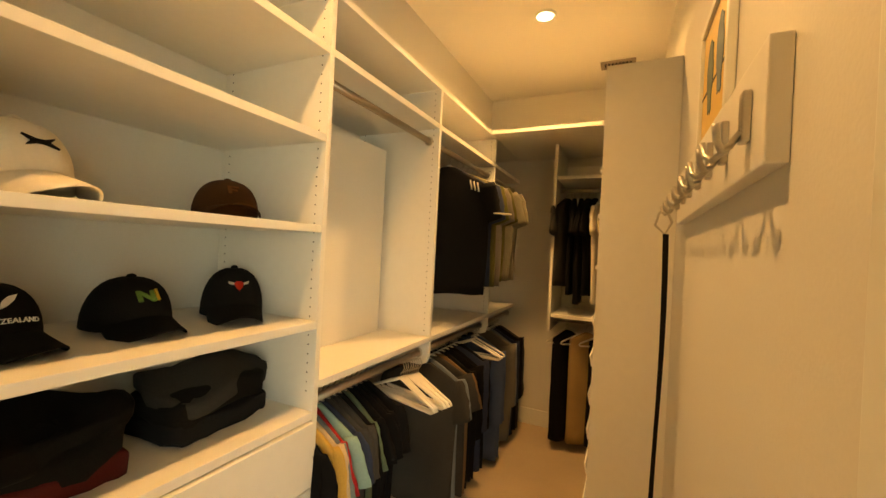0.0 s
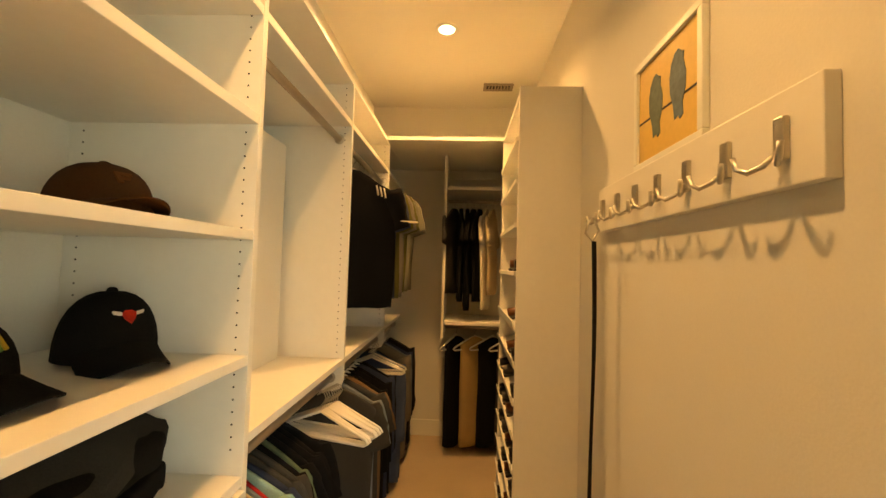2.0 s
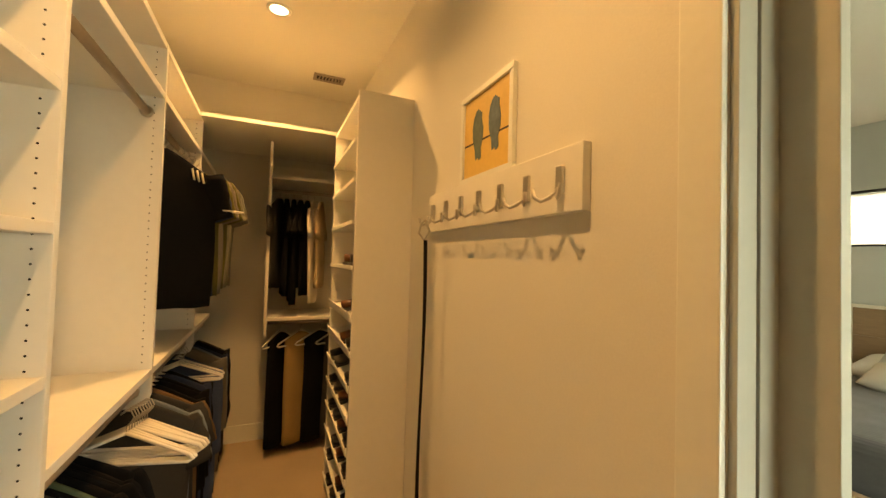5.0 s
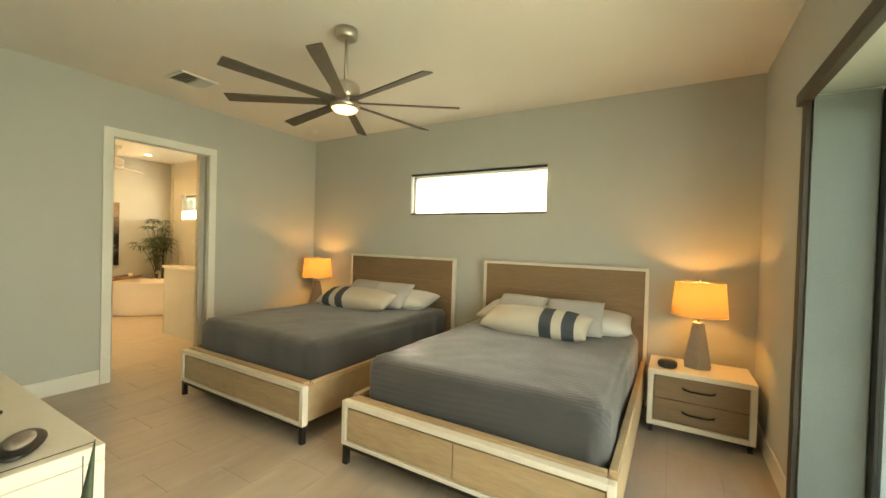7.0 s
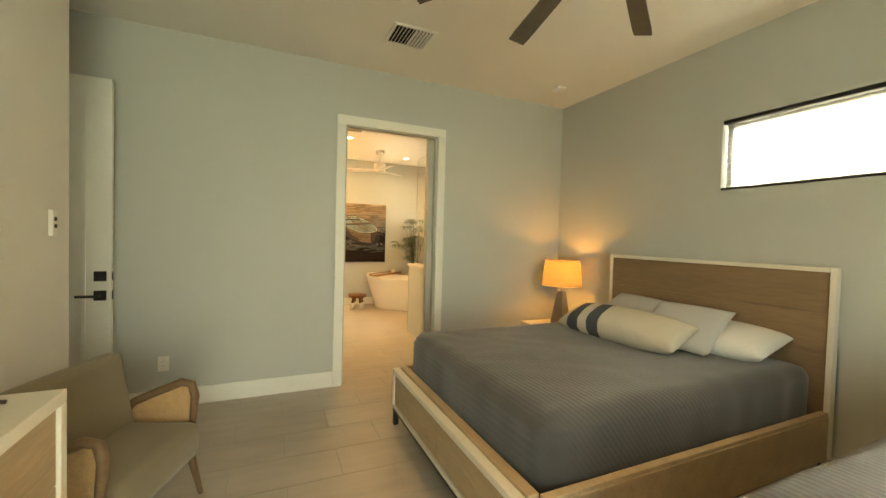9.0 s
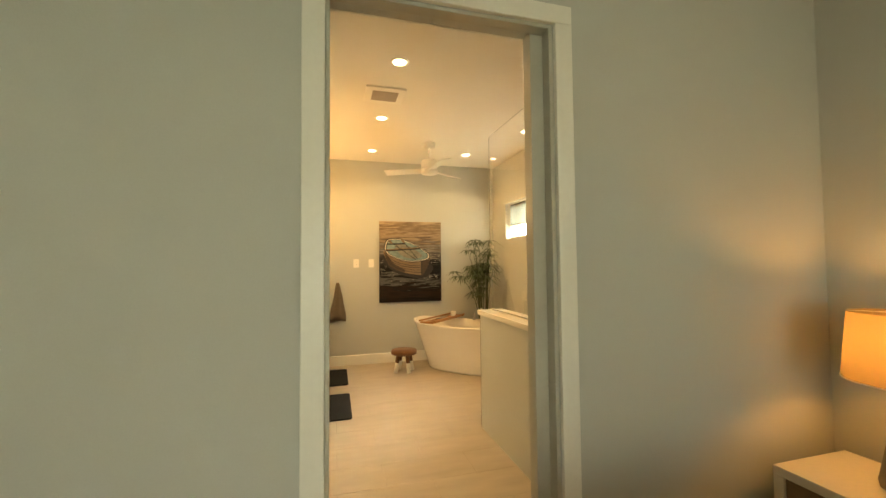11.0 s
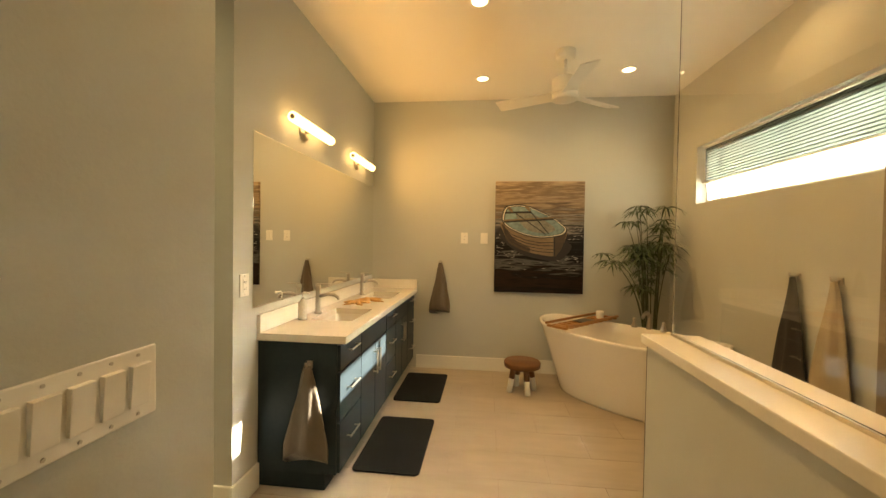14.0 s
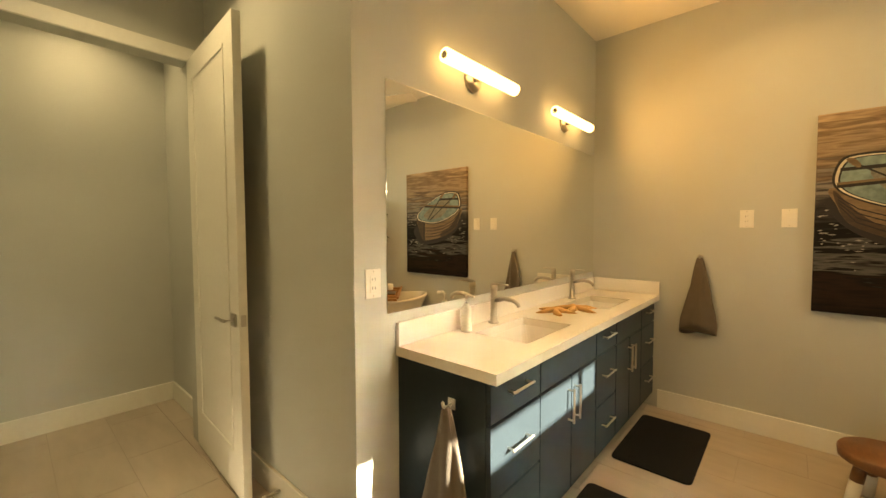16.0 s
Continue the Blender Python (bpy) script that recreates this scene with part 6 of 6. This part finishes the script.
def on_cap(c, shapes, m, lab, turn=-40):
    """Flat stitched shapes laid on the crown's front-side face."""
    for pts in shapes:
        bm = slab(bmesh.new(), pts, "x", -0.001, 0.0035)
        bmesh.ops.transform(bm, matrix=pose(0.0807 * math.cos(radians(turn)) - 0.002, 0.0675 * math.sin(radians(turn)), 0.094, 0, 0, turn) @ pose(0.0, 0, 0, 0, -40, 0), verts=bm.verts[:])
        part("emblem", bm, m, c, lab)


c1 = cap(pose(-1.965, 3.085, 1.6105, 0, 0, 14), WHT, "white baseball cap with black emblem on shelf", 0.022, 1.2, 1.2)
on_cap(c1, [[(-0.022, -0.012), (-0.005, -0.004), (0.005, -0.004), (0.022, -0.012), (0.012, 0.0), (0.022, 0.012), (0.005, 0.004), (-0.005, 0.004), (-0.022, 0.012), (-0.012, 0.0)]], BLK, "black crossed-arc emblem", -8)
c2 = cap(pose(-2.01, 3.60, 1.6105, 0, 0, -24), BRN, "brown baseball cap with arched brim on shelf", 0.002, 0.95, 1.2)
on_cap(c2, [[(-0.014, -0.016), (-0.006, -0.016), (-0.006, -0.003), (0.008, -0.003), (0.008, 0.004), (-0.006, 0.004), (-0.006, 0.010), (0.013, 0.010), (0.013, 0.018), (-0.014, 0.018)]], cloth("emblem_rust", (0.14, 0.055, 0.02)), "rust angular emblem", 0)
c3 = cap(pose(-2.02, 3.07, 1.2835, 0, 0, 16), BLK, "black baseball cap with white fern embroidery")
on_cap(c3, [[(-0.012, -0.002), (0.0, 0.004), (0.012, 0.016), (0.018, 0.028), (0.004, 0.024), (-0.006, 0.014)]], WHT, "white fern emblem", -10)
fc = bpy.data.curves.new("cap_words", "FONT")
fc.body, fc.size, fc.extrude, fc.align_x = "NEW ZEALAND", 0.0135, 0.0012, "CENTER"
tmp = new("cap_words_curve", fc)
dg = bpy.context.evaluated_depsgraph_get()
me = bpy.data.meshes.new_from_object(tmp.evaluated_get(dg))
bpy.data.objects.remove(tmp)
me.materials.clear()
me.materials.append(WHT)
for v in me.vertices:
    x, y, z = v.co
    v.co = (0.083 * math.sin(x / 0.083), y, z - 0.083 * (1 - math.cos(x / 0.083)))
tx = new("lettering", me)
tx.parent = c3
tx.matrix_basis = pose(0.0885, -0.0155, 0.066) @ pose(0, 0, 0, 0, 0, -10) @ pose(0, 0, 0, 0, -22, 0) @ pose(0.004, 0, 0, 90, 0, 90)
c4 = cap(pose(-2.03, 3.345, 1.2835, 0, 0, 0), BLK, "black baseball cap with green and gold emblem", 0.022, 1.08, 1.2)
on_cap(c4, [[(-0.020, -0.014), (-0.012, -0.014), (-0.012, 0.006), (0.006, -0.014), (0.014, -0.014), (0.014, 0.016), (0.006, 0.016), (0.006, -0.002), (-0.012, 0.016), (-0.020, 0.016)]], GRN, "green angular emblem", -4)
on_cap(c4, [[(0.016, -0.012), (0.021, -0.012), (0.021, 0.02), (0.016, 0.02)]], cloth("emblem_gold", (0.5, 0.33, 0.05)), "gold bar of the emblem", -4)
c5 = cap(pose(-2.01, 3.64, 1.2835, 0, 0, -26), BLK, "black baseball cap with red horned emblem", 0.022, 1.22, 1.15)
on_cap(c5, [[(0.0, -0.016), (0.008, -0.006), (0.012, 0.006), (0.006, 0.012), (-0.006, 0.012), (-0.012, 0.006), (-0.008, -0.006)]], REDC, "red emblem", 0)
on_cap(c5, [[(-0.012, 0.008), (-0.026, 0.012), (-0.024, 0.006), (-0.012, 0.003)], [(0.012, 0.008), (0.026, 0.012), (0.024, 0.006), (0.012, 0.003)]], WHT, "white horns", 0)


def folded(m, w, d, layers, cols, lab):
    f = thing("folded_clothes", lab, "clothes", m, "folded clothes")
    z = 0.0
    for i in range(layers):
        h = 0.054 + 0.012 * math.sin(i * 2.1)
        bm = B(-d / 2, -w / 2, -h * 0.66, d / 2, w / 2, h * 0.66)
        bmesh.ops.subdivide_edges(bm, edges=bm.edges[:], cuts=9, use_grid_fill=True)
        for q in range(7):
            bmesh.ops.smooth_vert(bm, verts=bm.verts[:], factor=0.5, use_axis_x=True, use_axis_y=True, use_axis_z=True)
        sag = Vector((i * 0.6 + w * 10, d * 9, 0))
        for v in bm.verts:
            p = v.co.copy()
            v.co.z += z + h * 0.5 + 0.075 * noise.noise(Vector((p.x, p.y, 0)) * 6 + sag) * (0.3 + 0.3 * i)
            v.co.z += 0.012 * noise.noise(p * 22 + sag)
            v.co.x += 0.03 * noise.noise(p * 6 + Vector((i * 3, 1, 0)))
            v.co.y += 0.03 * noise.noise(p * 6 + Vector((i * 3, 7, 0)))
            v.co.z = max(v.co.z, 0.001)
        part("layer", bm, cols[i % len(cols)], f, smooth=True)
        z += h - 0.004


folded(pose(-1.98, 3.10, 0.9755), 0.38, 0.29, 3, [cloth("maroon", (0.06, 0.010, 0.009)), BLK, BLK], "stack of folded dark clothes on the shelf")
folded(pose(-2.0, 3.54, 0.9755, 0, 0, 6), 0.34, 0.26, 3, [cloth("dk", (0.012, 0.012, 0.013)), BLK, cloth("greyfold", (0.035, 0.034, 0.031))], "stack of folded black and grey clothes")

# ---------------------------------------------------------------- hook wall
hr = thing("hook_rack", "white wall board with seven nickel double hooks", "coat rack", pose(-0.62, 3.365, 1.68))
part("board", B(-0.028, 0, 0, -0.0005, 0.975, 0.168, bevel=0.003), MELA, hr)
for i in range(7):
    y = 0.072 + i * 0.140
    h = part("hook", B(-0.040, y - 0.012, 0.045, -0.0285, y + 0.012, 0.120, bevel=0.003), NICKEL, hr, "brushed nickel double hook")
    for s in (-1, 1):
        part("prong", tube(bmesh.new(), [(-0.038, y, 0.062), (-0.054, y + s * 0.014, 0.038), (-0.067, y + s * 0.033, 0.030), (-0.075, y + s * 0.048, 0.040), (-0.078, y + s * 0.054, 0.062)], 0.0052, 8), NICKEL, h, smooth=True)
ls = thing("dog_leash", "black strap leash hanging from the last hook", "leash", pose(-0.688, 4.277, 1.70))
bm = bmesh.new()
for dx, zz in ((0.0, -1.42), (0.005, -1.30)):
    prev = None
    for i in range(16):
        u = i / 15
        z = -0.06 + zz * u
        xo = dx + 0.006 * math.sin(u * 6 + dx * 60)
        row = [bm.verts.new((xo - 0.006, -0.002 + dx, z)), bm.verts.new((xo + 0.006, -0.002 + dx, z)), bm.verts.new((xo + 0.006, 0.002 + dx, z)), bm.verts.new((xo - 0.006, 0.002 + dx, z))]
        if prev:
            for q in range(4):
                bm.faces.new((prev[q], prev[(q + 1) % 4], row[(q + 1) % 4], row[q]))
        else:
            bm.faces.new(row)
        prev = row
    bm.faces.new(prev[::-1])
part("strap", bm, MATBLACK, ls)
part("clip", tube(bmesh.new(), [(0, 0, 0.03), (-0.02, 0, 0.01), (-0.03, 0, -0.03), (0.0, 0.012, -0.06), (0.02, 0, -0.02), (0, 0, 0.03)], 0.005, 6), NICKEL, ls, "metal clip", smooth=True)

bp = thing("bird_picture", "white-framed picture of two blue-grey birds on yellow", "picture", pose(-0.621, 3.68, 1.847))
W, H = 0.365, 0.343
bm = B(-0.018, 0, 0, 0, W, 0.022, bevel=0.003)
box(bm, -0.018, 0, H - 0.022, 0, W, H, 0.003)
box(bm, -0.018, 0, 0.022, 0, 0.022, H - 0.022, 0.003)
box(bm, -0.018, W - 0.022, 0.022, 0, W, H - 0.022, 0.003)
part("frame", bm, TRIM, bp, "white picture frame")
part("sheet", B(-0.009, 0.0225, 0.0225, -0.003, W - 0.0225, H - 0.0225), mat("print_yellow", (0.72, 0.48, 0.14), 0.5, var=0.08, scale=6), bp)
part("branch", slab(bmesh.new(), [(0.03, 0.141), (0.34, 0.146), (0.34, 0.152), (0.03, 0.147)], "x", -0.0102, -0.0089), DARKP, bp)
for ox, oz, c in ((0.222, 0.105, (0.085, 0.125, 0.105)), (0.105, 0.115, (0.10, 0.15, 0.185))):
    out = [(-0.012, -0.022), (0.004, -0.03), (0.012, -0.018), (0.030, -0.024), (0.036, 0.015), (0.052, 0.055), (0.055, 0.10), (0.046, 0.135), (0.028, 0.158), (0.012, 0.162), (-0.004, 0.148), (-0.014, 0.144), (-0.012, 0.122), (-0.024, 0.085), (-0.022, 0.045), (-0.008, 0.012)]
    part("bird", slab(bmesh.new(), [(ox + a, oz + b) for a, b in out], "x", -0.0106, -0.0088), mat("print_bird", c, 0.6, var=0.35, scale=14), bp, "blue-grey bird shape")

# closet ceiling
can_light(-1.32, 5.12, CC, 1.35, CLOSET)
can_light(-1.33, 3.35, CC, 0.98, CLOSET)
vent("ceiling_vent", pose(-0.93, 5.90, CC), 0.24, 0.12, "small grey ceiling air register", 7, CONCRETE)
ah = thing("attic_hatch", "flush white attic hatch with trim", "hatch", pose(-1.45, 4.35, CC))
bm = B(-0.28, -0.28, -0.012, 0.28, -0.24, 0, bevel=0.002)
box(bm, -0.28, 0.24, -0.012, 0.28, 0.28, 0, 0.002)
box(bm, -0.28, -0.24, -0.012, -0.24, 0.24, 0, 0.002)
box(bm, 0.24, -0.24, -0.012, 0.28, 0.24, 0, 0.002)
part("frame", bm, TRIM, ah)
part("panel", B(-0.238, -0.238, -0.006, 0.238, 0.238, -0.001), CEIL, ah)
# ---------------------------------------------------------------- outside
tree = thing("tree", "leafy green tree outside the bedroom window", "tree", pose(7.6, 3.7, -0.25))
rng = random.Random(3)
bm = tube(bmesh.new(), [(0, 0, 0), (0.05, 0, 1.2), (0.0, 0.1, 2.4), (0.1, 0.1, 3.4)], 0.16, 10, 0.07)
for i in range(8):
    a = i * 0.8
    tube(bm, [(0.02, 0.05, 1.6 + 0.2 * i), (0.6 * math.cos(a), 0.6 * math.sin(a), 2.1 + 0.2 * i), (1.2 * math.cos(a), 1.2 * math.sin(a), 2.5 + 0.22 * i)], 0.05, 6, 0.015)
part("trunk", bm, BARK, tree, smooth=True)
bm = bmesh.new()
for i in range(2600):
    p = Vector((rng.gauss(0, 0.75), rng.gauss(0, 0.75), rng.gauss(3.1, 0.7)))
    if noise.noise(p * 1.3) < -0.15:
        continue
    d = Vector((rng.uniform(-1, 1), rng.uniform(-1, 1), rng.uniform(-1, 1))).normalized()
    e = d.orthogonal().normalized()
    s = rng.uniform(0.05, 0.10)
    bm.faces.new([bm.verts.new(p + v) for v in (-d * s, e * s * 0.45, d * s, -e * s * 0.45)])
part("crown", bm, LEAF, tree)["kind"] = "stuff"

# ---------------------------------------------------------------- floor tiles
TW, TD = 0.60, 0.30
tile_mesh = mesh("tile", B(-TW / 2 + 0.0011, -TD / 2 + 0.0011, -0.004, TW / 2 - 0.0011, TD / 2 - 0.0011, 0.0), TILE)


def lay_tiles(x0, x1, y0, y1, skip=None):
    ny = int(math.ceil((y1 - y0) / TD))
    for j in range(ny):
        yc = y0 + (j + 0.5) * TD
        xs = x0 - TW * (0.5 if j % 2 else 0.0)
        i = 0
        while xs + i * TW < x1:
            a, b = max(xs + i * TW, x0), min(xs + (i + 1) * TW, x1)
            i += 1
            if b - a < 0.02:
                continue
            t = new("tile", tile_mesh)
            t.parent = floor
            ye = min(yc + TD / 2, y1)
            yb = yc - TD / 2
            t.location = ((a + b) / 2, (yb + ye) / 2, 0)
            t.scale = ((b - a) / TW, (ye - yb) / TD, 1)


lay_tiles(-0.56, 3.6, 2.0, 7.33)
lay_tiles(-1.5, -0.56, 6.40, 7.33)
lay_tiles(-2.4, 3.57, 8.08, 11.5)
lay_tiles(1.02, 3.57, 7.33, 8.08)
